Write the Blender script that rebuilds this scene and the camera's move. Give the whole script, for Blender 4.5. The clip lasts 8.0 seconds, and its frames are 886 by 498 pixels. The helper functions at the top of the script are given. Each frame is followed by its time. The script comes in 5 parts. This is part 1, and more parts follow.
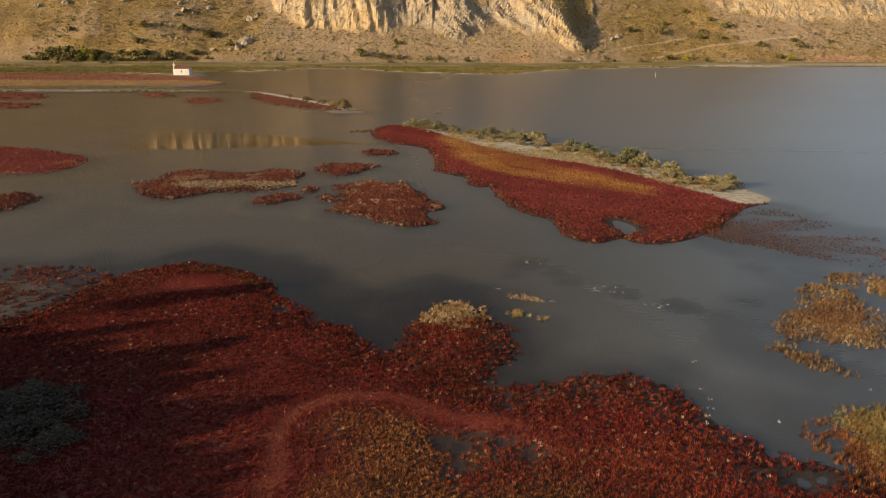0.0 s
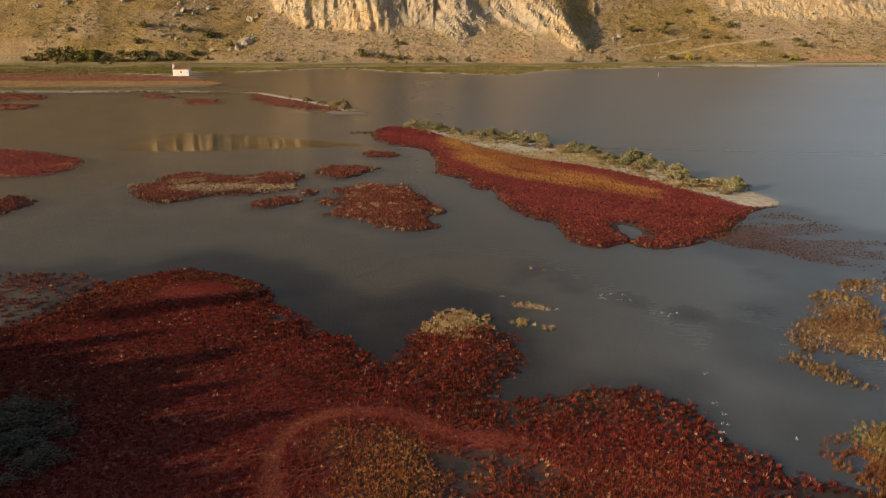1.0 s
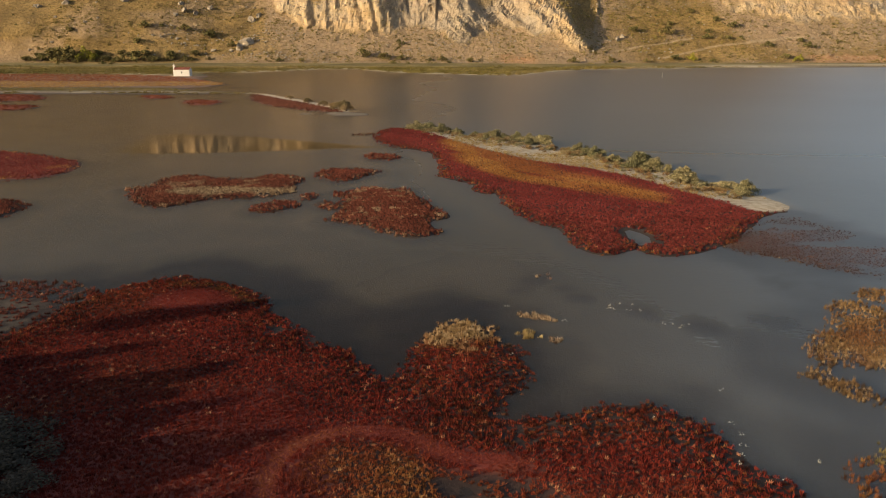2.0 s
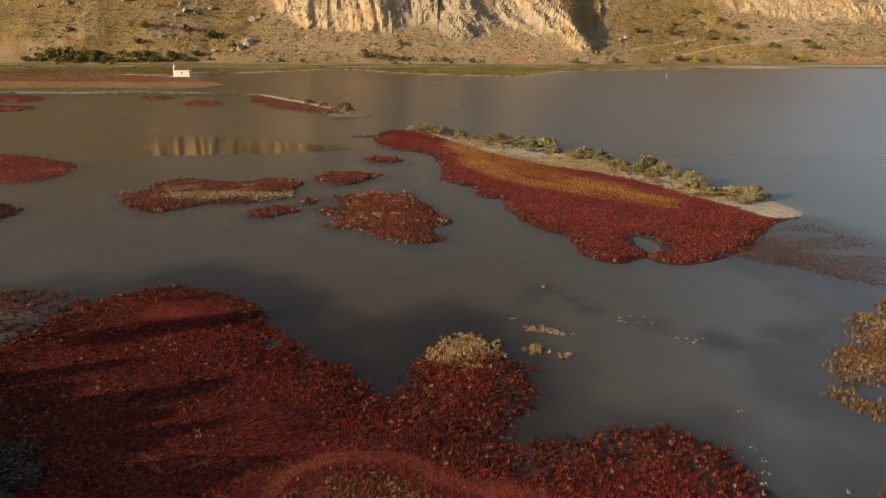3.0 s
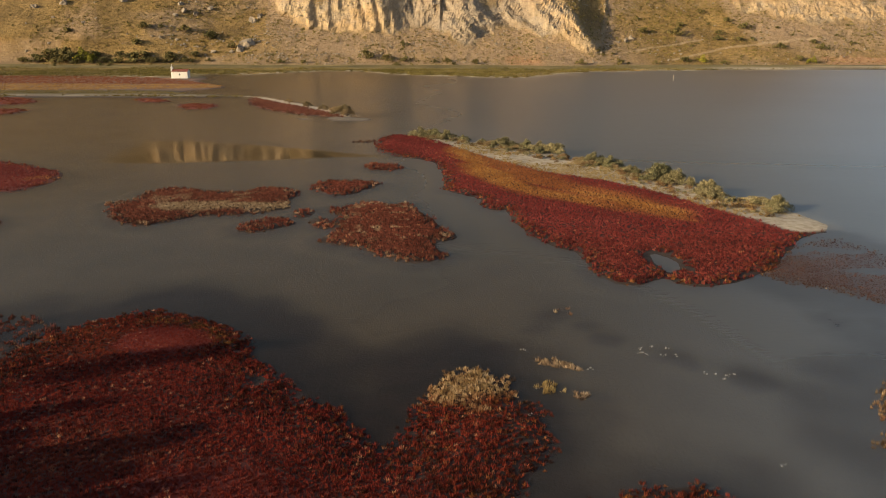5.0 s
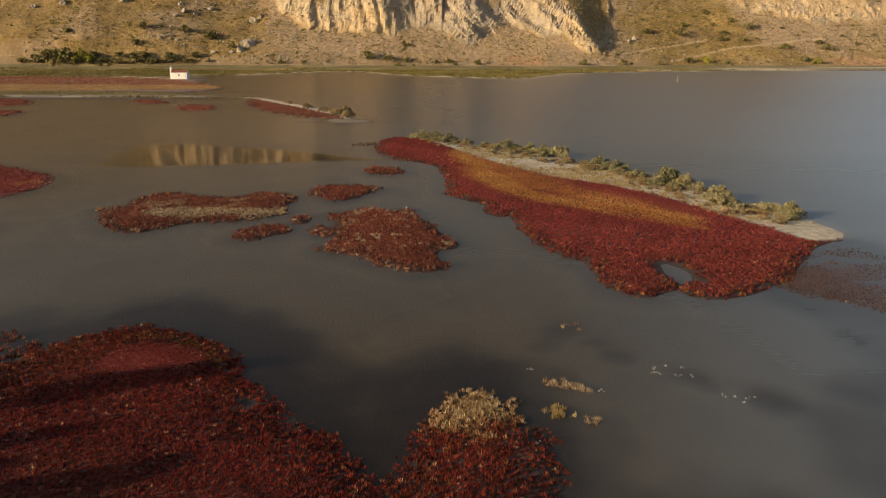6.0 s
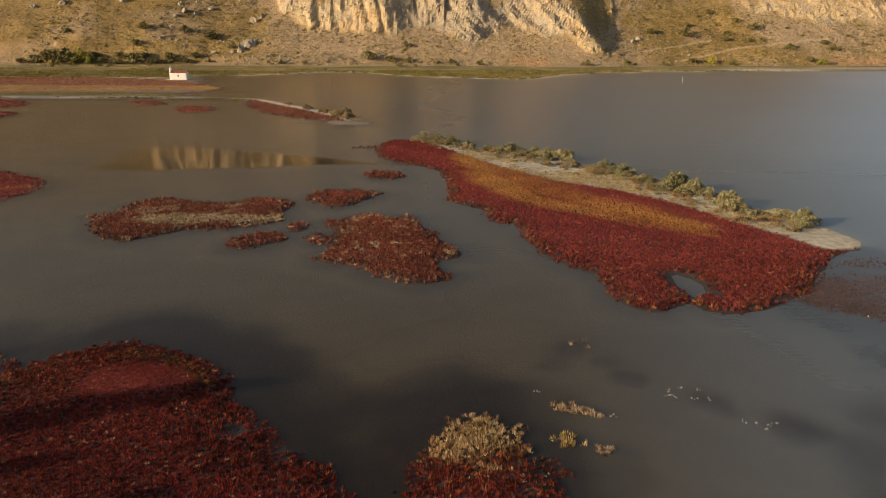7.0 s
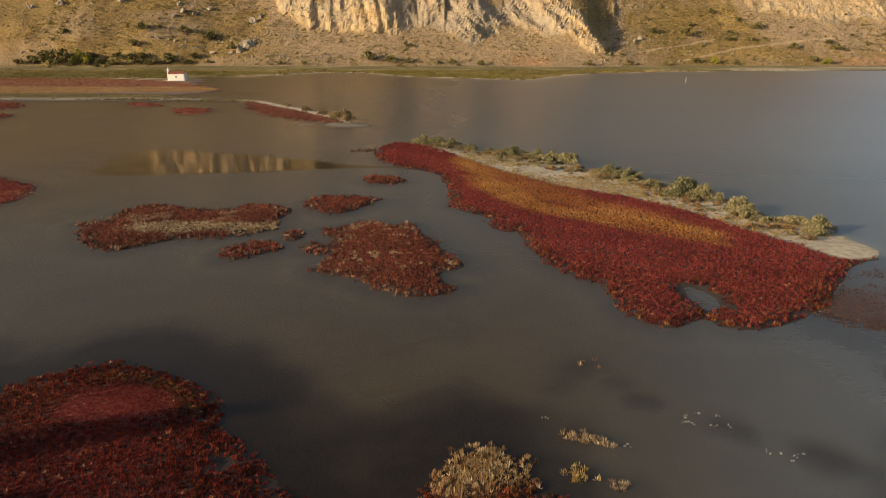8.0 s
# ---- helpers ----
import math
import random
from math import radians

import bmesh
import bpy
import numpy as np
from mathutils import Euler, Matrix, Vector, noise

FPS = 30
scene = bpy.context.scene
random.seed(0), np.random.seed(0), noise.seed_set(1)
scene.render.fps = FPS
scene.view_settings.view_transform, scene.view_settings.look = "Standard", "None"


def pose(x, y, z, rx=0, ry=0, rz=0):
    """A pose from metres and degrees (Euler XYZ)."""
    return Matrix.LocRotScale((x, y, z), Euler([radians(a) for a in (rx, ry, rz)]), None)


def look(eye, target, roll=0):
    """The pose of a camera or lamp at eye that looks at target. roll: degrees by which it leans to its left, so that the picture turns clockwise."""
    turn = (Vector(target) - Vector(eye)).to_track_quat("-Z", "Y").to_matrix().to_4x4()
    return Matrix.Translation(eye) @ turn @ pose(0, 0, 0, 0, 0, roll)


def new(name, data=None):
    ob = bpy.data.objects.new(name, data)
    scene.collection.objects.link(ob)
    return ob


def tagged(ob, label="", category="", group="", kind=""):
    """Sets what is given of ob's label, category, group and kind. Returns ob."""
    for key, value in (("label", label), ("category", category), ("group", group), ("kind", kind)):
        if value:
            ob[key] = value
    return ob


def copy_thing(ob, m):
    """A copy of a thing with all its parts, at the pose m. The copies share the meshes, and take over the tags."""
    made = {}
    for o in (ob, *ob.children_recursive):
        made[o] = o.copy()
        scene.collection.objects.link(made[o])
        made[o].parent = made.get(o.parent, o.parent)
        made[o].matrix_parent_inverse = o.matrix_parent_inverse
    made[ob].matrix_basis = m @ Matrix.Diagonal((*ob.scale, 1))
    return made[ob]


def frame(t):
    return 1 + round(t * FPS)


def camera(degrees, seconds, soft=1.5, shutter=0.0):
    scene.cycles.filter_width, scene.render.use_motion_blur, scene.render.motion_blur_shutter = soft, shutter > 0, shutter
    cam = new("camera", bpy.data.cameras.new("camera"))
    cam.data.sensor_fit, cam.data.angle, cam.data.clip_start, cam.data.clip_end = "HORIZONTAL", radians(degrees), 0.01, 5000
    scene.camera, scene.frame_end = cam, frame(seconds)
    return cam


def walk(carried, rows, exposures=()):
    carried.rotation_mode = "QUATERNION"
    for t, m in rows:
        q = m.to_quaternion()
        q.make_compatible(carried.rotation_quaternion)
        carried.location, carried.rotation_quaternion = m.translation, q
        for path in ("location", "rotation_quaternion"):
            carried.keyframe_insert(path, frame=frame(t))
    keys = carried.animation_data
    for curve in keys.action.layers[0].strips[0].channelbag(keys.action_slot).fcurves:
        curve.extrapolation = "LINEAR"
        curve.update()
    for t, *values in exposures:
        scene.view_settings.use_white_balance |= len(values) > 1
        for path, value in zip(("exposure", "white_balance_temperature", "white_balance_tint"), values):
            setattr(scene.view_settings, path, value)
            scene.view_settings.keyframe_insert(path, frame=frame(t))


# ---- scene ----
cam = camera(59.6, 8.0, soft=1.05)

PATH = [
    (0, (0.375, -1.96, 20.701), (0.372, -0.046, 20.122), 0.1),
    (0.5, (0.335, -1.161, 20.712), (0.331, 0.753, 20.132), 0.1),
    (1, (0.31, -0.164, 20.675), (0.304, 1.75, 20.096), 0.0),
    (1.5, (0.257, 0.8, 20.687), (0.249, 2.714, 20.108), 0.0),
    (3, (0.049, 4.288, 20.673), (0.035, 6.202, 20.095), 0.1),
    (3.5, (0.029, 5.59, 20.678), (0.014, 7.504, 20.1), 0.1),
    (4, (0.007, 6.89, 20.676), (-0.011, 8.804, 20.098), 0.1),
    (4.5, (-0.019, 8.142, 20.709), (-0.038, 10.057, 20.131), 0.1),
    (6, (-0.138, 12.281, 20.732), (-0.162, 14.196, 20.155), 0.1),
    (6.5, (-0.122, 13.706, 20.728), (-0.149, 15.621, 20.151), 0.2),
    (7, (-0.15, 15.181, 20.742), (-0.179, 17.096, 20.165), 0.1),
    (7.5, (-0.193, 16.681, 20.771), (-0.223, 18.596, 20.194), 0.1),
    (8, (-0.256, 18.112, 20.849), (-0.287, 20.026, 20.271), 0.0),
]
walk(cam, [(t, look(eye, target, roll)) for t, eye, target, roll in PATH], [(0, 0.36), (8, 0.35)])

# ---- light ----
SUN_TO = Vector((-0.905, -0.425, 0.0)).normalized()
SUN_EL = radians(15)
world = bpy.data.worlds.new("sky")
scene.world = world
world.use_nodes = True
wn = world.node_tree
sky = wn.nodes.new("ShaderNodeTexSky")
sky.sky_type, sky.sun_disc = "NISHITA", False
sky.sun_elevation, sky.sun_rotation = SUN_EL, math.atan2(SUN_TO.x, SUN_TO.y) % (2 * math.pi)
sky.air_density, sky.dust_density, sky.ozone_density = 1.0, 3.4, 0.7
wn.links.new(sky.outputs["Color"], wn.nodes["Background"].inputs["Color"])
wn.nodes["Background"].inputs["Strength"].default_value = 0.102
lamp = bpy.data.lights.new("sun", "SUN")
lamp.energy, lamp.angle, lamp.color = 4.7, radians(0.6), (1.0, 0.78, 0.49)
sun = new("sun", lamp)
sun.matrix_world = look(SUN_TO * 300 * math.cos(SUN_EL) + Vector((0, 0, 300 * math.sin(SUN_EL))), (0, 0, 0))


# ---- numbers and meshes ----
rng = np.random.default_rng(7)
LATTICE = rng.random((256, 256))


def vnoise(x, y):
    xi, yi = np.floor(x).astype(int), np.floor(y).astype(int)
    fx, fy = x - xi, y - yi
    fx, fy = fx * fx * (3 - 2 * fx), fy * fy * (3 - 2 * fy)
    a, b = LATTICE[xi % 256, yi % 256], LATTICE[(xi + 1) % 256, yi % 256]
    c, d = LATTICE[xi % 256, (yi + 1) % 256], LATTICE[(xi + 1) % 256, (yi + 1) % 256]
    return (a * (1 - fx) + b * fx) * (1 - fy) + (c * (1 - fx) + d * fx) * fy


def fbm(x, y, octaves=4):
    """Soft noise between -1 and 1."""
    x, y = np.asarray(x, float), np.asarray(y, float)
    total, amp, norm = 0.0, 1.0, 0.0
    for k in range(octaves):
        total = total + amp * (2 * vnoise(x * 2 ** k + 17.3 * k, y * 2 ** k + 31.7 * k) - 1)
        norm += amp
        amp *= 0.5
    return total / norm


def smooth(a, b, v):
    f = np.clip((v - a) / (b - a), 0, 1)
    return f * f * (3 - 2 * f)


def rounded(points, times=2):
    """A closed outline with its corners cut."""
    p = np.array(points, float)
    for _ in range(times):
        q = np.roll(p, -1, axis=0)
        p = np.stack((0.78 * p + 0.22 * q, 0.22 * p + 0.78 * q), axis=1).reshape(-1, 2)
    return p


def inside(poly, x, y):
    """Metres inside the outline (negative outside)."""
    best = np.full(x.shape, 1e9)
    odd = np.zeros(x.shape, bool)
    for (ax, ay), (bx, by) in zip(poly, np.roll(poly, -1, axis=0)):
        ex, ey = bx - ax, by - ay
        f = np.clip(((x - ax) * ex + (y - ay) * ey) / (ex * ex + ey * ey + 1e-12), 0, 1)
        best = np.minimum(best, (x - ax - f * ex) ** 2 + (y - ay - f * ey) ** 2)
        if ay != by:
            odd ^= ((ay > y) != (by > y)) & (x < (bx - ax) * (y - ay) / (by - ay) + ax)
    return np.where(odd, 1, -1) * np.sqrt(best)


def from_line(line, x, y):
    """Metres from an open line."""
    best = np.full(np.shape(x), 1e9)
    for (ax, ay), (bx, by) in zip(line[:-1], line[1:]):
        ex, ey = bx - ax, by - ay
        f = np.clip(((x - ax) * ex + (y - ay) * ey) / (ex * ex + ey * ey), 0, 1)
        best = np.minimum(best, (x - ax - f * ex) ** 2 + (y - ay - f * ey) ** 2)
    return np.sqrt(best)


def mesh_of(name, verts, faces, material, attributes=None, soft=False):
    """A mesh from arrays of corners and of faces that all have as many corners."""
    verts, faces = np.asarray(verts, np.float32), np.asarray(faces, np.int32)
    me = bpy.data.meshes.new(name)
    n, k = faces.shape
    me.vertices.add(len(verts))
    me.vertices.foreach_set("co", verts.ravel())
    me.loops.add(n * k)
    me.loops.foreach_set("vertex_index", faces.ravel())
    me.polygons.add(n)
    me.polygons.foreach_set("loop_start", np.arange(0, n * k, k, dtype=np.int32))
    me.polygons.foreach_set("use_smooth", np.full(n, soft))
    for key, values in (attributes or {}).items():
        me.attributes.new(key, "FLOAT", "POINT").data.foreach_set("value", np.asarray(values, np.float32).ravel())
    me.materials.append(material)
    me.update(calc_edges=True)
    me.validate()
    return me


def grid_faces(rows, cols):
    i = np.arange(rows * cols).reshape(rows, cols)
    return np.stack((i[:-1, :-1], i[:-1, 1:], i[1:, 1:], i[1:, :-1]), axis=-1).reshape(-1, 4)


def part(name, bm, material, parent, label=""):
    me = bpy.data.meshes.new(name)
    bm.to_mesh(me)
    bm.free()
    me.materials.append(material)
    ob = new(name, me)
    ob.parent = parent
    return tagged(ob, label)


def part_of(name, me, parent, label=""):
    ob = new(name, me)
    ob.parent = parent
    return tagged(ob, label)


def box(bm, x0, x1, y0, y1, z0, z1, bevel=0.0):
    made = bmesh.ops.create_cube(bm, size=1)["verts"]
    for v in made:
        v.co = (x0 + (v.co.x + 0.5) * (x1 - x0), y0 + (v.co.y + 0.5) * (y1 - y0), z0 + (v.co.z + 0.5) * (z1 - z0))
    if bevel:
        edges = list({e for v in made for e in v.link_edges})
        bmesh.ops.bevel(bm, geom=edges, offset=bevel, segments=2, affect="EDGES", profile=0.6)


def tube(bm, points, radii, sides=6):
    """A tapered limb through the points."""
    rings = []
    for i, p in enumerate(points):
        p = Vector(p)
        way = (Vector(points[min(i + 1, len(points) - 1)]) - Vector(points[max(i - 1, 0)])).normalized()
        a = way.orthogonal().normalized()
        b = way.cross(a)
        rings.append([bm.verts.new(p + radii[i] * (math.cos(2 * math.pi * k / sides) * a + math.sin(2 * math.pi * k / sides) * b)) for k in range(sides)])
    for r, s in zip(rings, rings[1:]):
        for k in range(sides):
            bm.faces.new((r[k], r[(k + 1) % sides], s[(k + 1) % sides], s[k]))
    bm.faces.new(rings[-1])
    bm.faces.new(rings[0][::-1])


# ---- materials ----
def material(name):
    m = bpy.data.materials.new(name)
    m.use_nodes = True
    return m, m.node_tree, m.node_tree.nodes["Principled BSDF"]


def node(tree, kind, **inputs):
    n = tree.nodes.new(kind)
    for key, value in inputs.items():
        socket = n.inputs[key.replace("_", " ")]
        if isinstance(value, bpy.types.NodeSocket):
            tree.links.new(value, socket)
        else:
            socket.default_value = value
    return n


def noise_at(tree, scale, detail=5.0, rough=0.6, stretch=(1, 1, 1)):
    co = tree.nodes.new("ShaderNodeNewGeometry").outputs["Position"]
    m = tree.nodes.new("ShaderNodeMapping")
    m.inputs["Scale"].default_value = stretch
    tree.links.new(co, m.inputs["Vector"])
    n = node(tree, "ShaderNodeTexNoise", Scale=scale, Detail=detail, Roughness=rough, Vector=m.outputs["Vector"])
    return n.outputs["Fac"]


def ramp(tree, fac, *stops):
    n = tree.nodes.new("ShaderNodeValToRGB")
    tree.links.new(fac, n.inputs["Fac"])
    e = n.color_ramp.elements
    while len(e) < len(stops):
        e.new(0.5)
    for k, (at, c) in zip(e, stops):
        k.position, k.color = at, (*c, 1) if len(c) == 3 else c
    return n.outputs["Color"]


def mix(tree, fac, a, b, how="MIX"):
    n = tree.nodes.new("ShaderNodeMix")
    n.data_type, n.blend_type = "RGBA", how
    for socket, value in ((n.inputs[0], fac), (n.inputs[6], a), (n.inputs[7], b)):
        if isinstance(value, bpy.types.NodeSocket):
            tree.links.new(value, socket)
        else:
            socket.default_value = (*value, 1) if isinstance(value, tuple) else value
    return n.outputs[2]


def attr(tree, name):
    n = tree.nodes.new("ShaderNodeAttribute")
    n.attribute_name = name
    return n.outputs["Fac"]


def bump(tree, bsdf, height, strength, distance):
    n = node(tree, "ShaderNodeBump", Height=height, Strength=strength, Distance=distance)
    tree.links.new(n.outputs["Normal"], bsdf.inputs["Normal"])


def calc(tree, how, a, b):
    n = tree.nodes.new("ShaderNodeMath")
    n.operation = how
    for socket, value in zip(n.inputs, (a, b)):
        if isinstance(value, bpy.types.NodeSocket):
            tree.links.new(value, socket)
        else:
            socket.default_value = value
    return n.outputs[0]


def make_ground():
    m, t, b = material("mud_and_salt_flat")
    mud = ramp(t, noise_at(t, 0.35), (0.3, (0.020, 0.014, 0.011)), (0.55, (0.040, 0.025, 0.019)), (0.8, (0.085, 0.056, 0.040)))
    bed = ramp(t, noise_at(t, 0.12), (0.35, (0.085, 0.066, 0.040)), (0.7, (0.125, 0.098, 0.062)))
    sand = ramp(t, noise_at(t, 1.2), (0.3, (0.40, 0.33, 0.23)), (0.7, (0.72, 0.64, 0.50)))
    red = ramp(t, noise_at(t, 0.25, 8, 0.7, (0.5, 1.5, 1)), (0.35, (0.13, 0.015, 0.011)), (0.52, (0.175, 0.026, 0.015)), (0.7, (0.23, 0.06, 0.027)))
    green = ramp(t, noise_at(t, 0.12, 9, 0.75, (0.35, 1.6, 1)), (0.32, (0.055, 0.048, 0.018)), (0.5, (0.17, 0.135, 0.042)), (0.66, (0.36, 0.27, 0.115)))
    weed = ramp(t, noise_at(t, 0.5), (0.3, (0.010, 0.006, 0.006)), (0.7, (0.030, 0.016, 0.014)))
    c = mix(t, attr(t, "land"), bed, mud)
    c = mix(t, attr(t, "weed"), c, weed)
    c = mix(t, attr(t, "red"), c, red)
    c = mix(t, attr(t, "green"), c, green)
    c = mix(t, attr(t, "sand"), c, sand)
    t.links.new(c, b.inputs["Base Color"])
    b.inputs["Roughness"].default_value = 0.9
    bump(t, b, noise_at(t, 3.0, 8, 0.7), 0.6, 0.15)
    return m


def make_hill():
    m, t, b = material("dry_hillside")
    soil = ramp(t, noise_at(t, 0.06, 9, 0.7), (0.3, (0.15, 0.10, 0.036)), (0.48, (0.265, 0.175, 0.06)), (0.7, (0.39, 0.265, 0.10)))
    tufts = ramp(t, noise_at(t, 0.9, 6, 0.75), (0.36, (0.09, 0.07, 0.03)), (0.5, (0.5, 0.5, 0.5)), (0.68, (0.72, 0.66, 0.55)))
    soil = mix(t, 0.55, soil, tufts, "OVERLAY")
    scree = ramp(t, noise_at(t, 0.7, 8, 0.8), (0.3, (0.25, 0.17, 0.10)), (0.55, (0.38, 0.27, 0.165)), (0.75, (0.54, 0.44, 0.31)))
    streak = noise_at(t, 0.30, 9, 0.75, (2.2, 0.6, 0.4))
    rock = ramp(t, streak, (0.25, (0.19, 0.135, 0.085)), (0.42, (0.41, 0.31, 0.19)), (0.58, (0.60, 0.46, 0.285)), (0.8, (0.76, 0.61, 0.40)))
    warm = ramp(t, noise_at(t, 0.05, 3), (0.42, (0.0, 0.0, 0.0)), (0.6, (1.0, 1.0, 1.0)))
    rock = mix(t, calc(t, "MULTIPLY", warm, 0.5), rock, (0.56, 0.37, 0.18))
    grey = ramp(t, noise_at(t, 0.12, 6, 0.7), (0.5, (0.0, 0.0, 0.0)), (0.62, (1.0, 1.0, 1.0)))
    rock = mix(t, calc(t, "MULTIPLY", grey, 0.45), rock, (0.27, 0.25, 0.23))
    rock = mix(t, calc(t, "MULTIPLY", attr(t, "dull"), 0.6), rock, ramp(t, noise_at(t, 0.35, 9, 0.8, (1.6, 0.8, 1.0)), (0.3, (0.14, 0.12, 0.10)), (0.5, (0.32, 0.275, 0.225)), (0.72, (0.52, 0.45, 0.36))))
    c = mix(t, attr(t, "scree"), soil, scree)
    # scrub: darker colour on the unseen upper slope, added to dim its reflection
    c = mix(t, attr(t, "scrub"), c, ramp(t, noise_at(t, 0.3, 6, 0.7), (0.35, (0.08, 0.062, 0.028)), (0.65, (0.21, 0.15, 0.07))))
    c = mix(t, attr(t, "rock"), c, rock)
    c = mix(t, attr(t, "orange"), c, ramp(t, noise_at(t, 0.6, 6), (0.3, (0.30, 0.155, 0.075)), (0.7, (0.50, 0.32, 0.18))))
    c = mix(t, attr(t, "track"), c, (0.50, 0.38, 0.24))
    t.links.new(c, b.inputs["Base Color"])
    b.inputs["Roughness"].default_value = 0.95
    bump(t, b, noise_at(t, 0.8, 10, 0.75), 1.0, 1.3)
    return m


def span(tree, value, lo, hi, a=0.0, b=1.0):
    """A soft step of the value from lo to hi."""
    n = tree.nodes.new("ShaderNodeMapRange")
    n.interpolation_type = "SMOOTHSTEP"
    tree.links.new(value, n.inputs["Value"])
    for key, v in (("From Min", lo), ("From Max", hi), ("To Min", a), ("To Max", b)):
        n.inputs[key].default_value = v
    return n.outputs[0]


def make_water():
    m, t, b = material("murky_lake_water")
    out = t.nodes["Material Output"]
    t.nodes.remove(b)
    place = t.nodes.new("ShaderNodeSeparateXYZ")
    t.links.new(t.nodes.new("ShaderNodeNewGeometry").outputs["Position"], place.inputs[0])
    east, north = place.outputs[0], place.outputs[1]
    ripple = calc(t, "ADD", noise_at(t, 1.6, 4, 0.55, (0.7, 1.5, 1)), calc(t, "MULTIPLY", noise_at(t, 0.25, 3, 0.5), 2.0))
    # silty brown in the western bay; sky's blue-grey reflection painted over the open lake
    cloud = noise_at(t, 0.022, 4, 0.5, (0.7, 1.4, 1))
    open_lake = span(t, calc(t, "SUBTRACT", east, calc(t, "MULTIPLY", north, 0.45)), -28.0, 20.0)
    silt_and_sky = mix(t, open_lake, (0.112, 0.083, 0.046), (0.285, 0.355, 0.42))
    silt_and_sky = mix(t, 1.0, silt_and_sky, ramp(t, cloud, (0.3, (0.86, 0.86, 0.86)), (0.7, (1.12, 1.12, 1.12))), "MULTIPLY")
    silt_and_sky = mix(t, calc(t, "MULTIPLY", attr(t, "mats"), 0.92), silt_and_sky, (0.022, 0.014, 0.012))
    body = node(t, "ShaderNodeBsdfDiffuse", Color=silt_and_sky)
    clear = node(t, "ShaderNodeBsdfTransparent", Color=(0.93, 0.88, 0.78, 1))
    under = node(t, "ShaderNodeMixShader", Fac=span(t, east, -10.0, 60.0, 0.72, 0.5))
    t.links.new(body.outputs[0], under.inputs[1])
    t.links.new(clear.outputs[0], under.inputs[2])
    # a light breeze over the lake, and a glassy lens of still water in the western bay
    breeze = calc(t, "ADD", span(t, east, -60.0, 70.0, 0.17, 0.33), calc(t, "MULTIPLY", cloud, 0.08))
    middle = calc(t, "ADD", calc(t, "MULTIPLY", east, -0.10), 127.0)
    off = calc(t, "ABSOLUTE", calc(t, "SUBTRACT", calc(t, "ADD", north, calc(t, "MULTIPLY", noise_at(t, 0.06, 3, 0.5, (0.4, 1.6, 1)), 6.0)), calc(t, "ADD", middle, 3.0)), 0.0)
    half = span(t, east, -44.0, -8.0, 10.5, 0.4)
    still = calc(t, "MULTIPLY", span(t, calc(t, "SUBTRACT", off, half), -1.8, 1.2, 1.0, 0.0), span(t, east, -55.0, -46.0))
    rough = calc(t, "MULTIPLY", breeze, calc(t, "SUBTRACT", 1.0, calc(t, "MULTIPLY", still, 0.86)))
    rough = calc(t, "MULTIPLY", rough, calc(t, "SUBTRACT", 1.0, calc(t, "MULTIPLY", attr(t, "mats"), 0.12)))
    bm_ = node(t, "ShaderNodeBump", Height=ripple, Strength=calc(t, "ADD", calc(t, "MULTIPLY", rough, 0.11), span(t, north, 110.0, 230.0, 0.0, 0.3)), Distance=0.14).outputs["Normal"]
    # reflection tinted by hand: warm in the bay, cooler on the open lake
    gloss = node(t, "ShaderNodeBsdfGlossy", Color=mix(t, open_lake, (0.90, 0.84, 0.75), (0.96, 0.97, 1.0)), Roughness=rough, Normal=bm_)
    fres = node(t, "ShaderNodeFresnel", IOR=1.33, Normal=bm_)
    top = node(t, "ShaderNodeMixShader", Fac=calc(t, "MINIMUM", calc(t, "MULTIPLY", fres.outputs[0], calc(t, "SUBTRACT", 1.0, calc(t, "MULTIPLY", attr(t, "mats"), 0.25))), calc(t, "ADD", calc(t, "MULTIPLY", still, 0.25), 0.42)))
    t.links.new(under.outputs[0], top.inputs[1])
    t.links.new(gloss.outputs[0], top.inputs[2])
    t.links.new(top.outputs[0], out.inputs["Surface"])
    return m


def make_marsh(name, fresh, withered):
    m, t, b = material(name)
    tone = attr(t, "tone")
    c = mix(t, attr(t, "dry"), ramp(t, tone, *fresh), ramp(t, tone, *withered))
    wide = ramp(t, noise_at(t, 0.22, 5), (0.3, (0.78, 0.76, 0.76)), (0.7, (1.12, 1.12, 1.1)))
    c = mix(t, 1.0, c, wide, "MULTIPLY")
    t.links.new(c, b.inputs["Base Color"])
    b.inputs["Roughness"].default_value = 0.75
    b.inputs["Specular IOR Level"].default_value = 0.08
    return m


def make_leaf(name, dark, mid, light):
    m, t, b = material(name)
    r = t.nodes.new("ShaderNodeNewGeometry").outputs["Random Per Island"]
    o = t.nodes.new("ShaderNodeObjectInfo").outputs["Random"]
    c = ramp(t, r, (0.0, dark), (0.55, mid), (1.0, light))
    c = mix(t, 1.0, c, ramp(t, o, (0.0, (0.75, 0.78, 0.7)), (1.0, (1.15, 1.08, 1.0))), "MULTIPLY")
    t.links.new(c, b.inputs["Base Color"])
    b.inputs["Roughness"].default_value = 0.75
    b.inputs["Specular IOR Level"].default_value = 0.2
    return m


def make_plain(name, low, high, scale, rough=0.85, relief=0.02):
    m, t, b = material(name)
    n = noise_at(t, scale, 8, 0.7)
    c = ramp(t, n, (0.3, low), (0.7, high))
    t.links.new(c, b.inputs["Base Color"])
    b.inputs["Roughness"].default_value = rough
    bump(t, b, n, 0.5, relief)
    return m


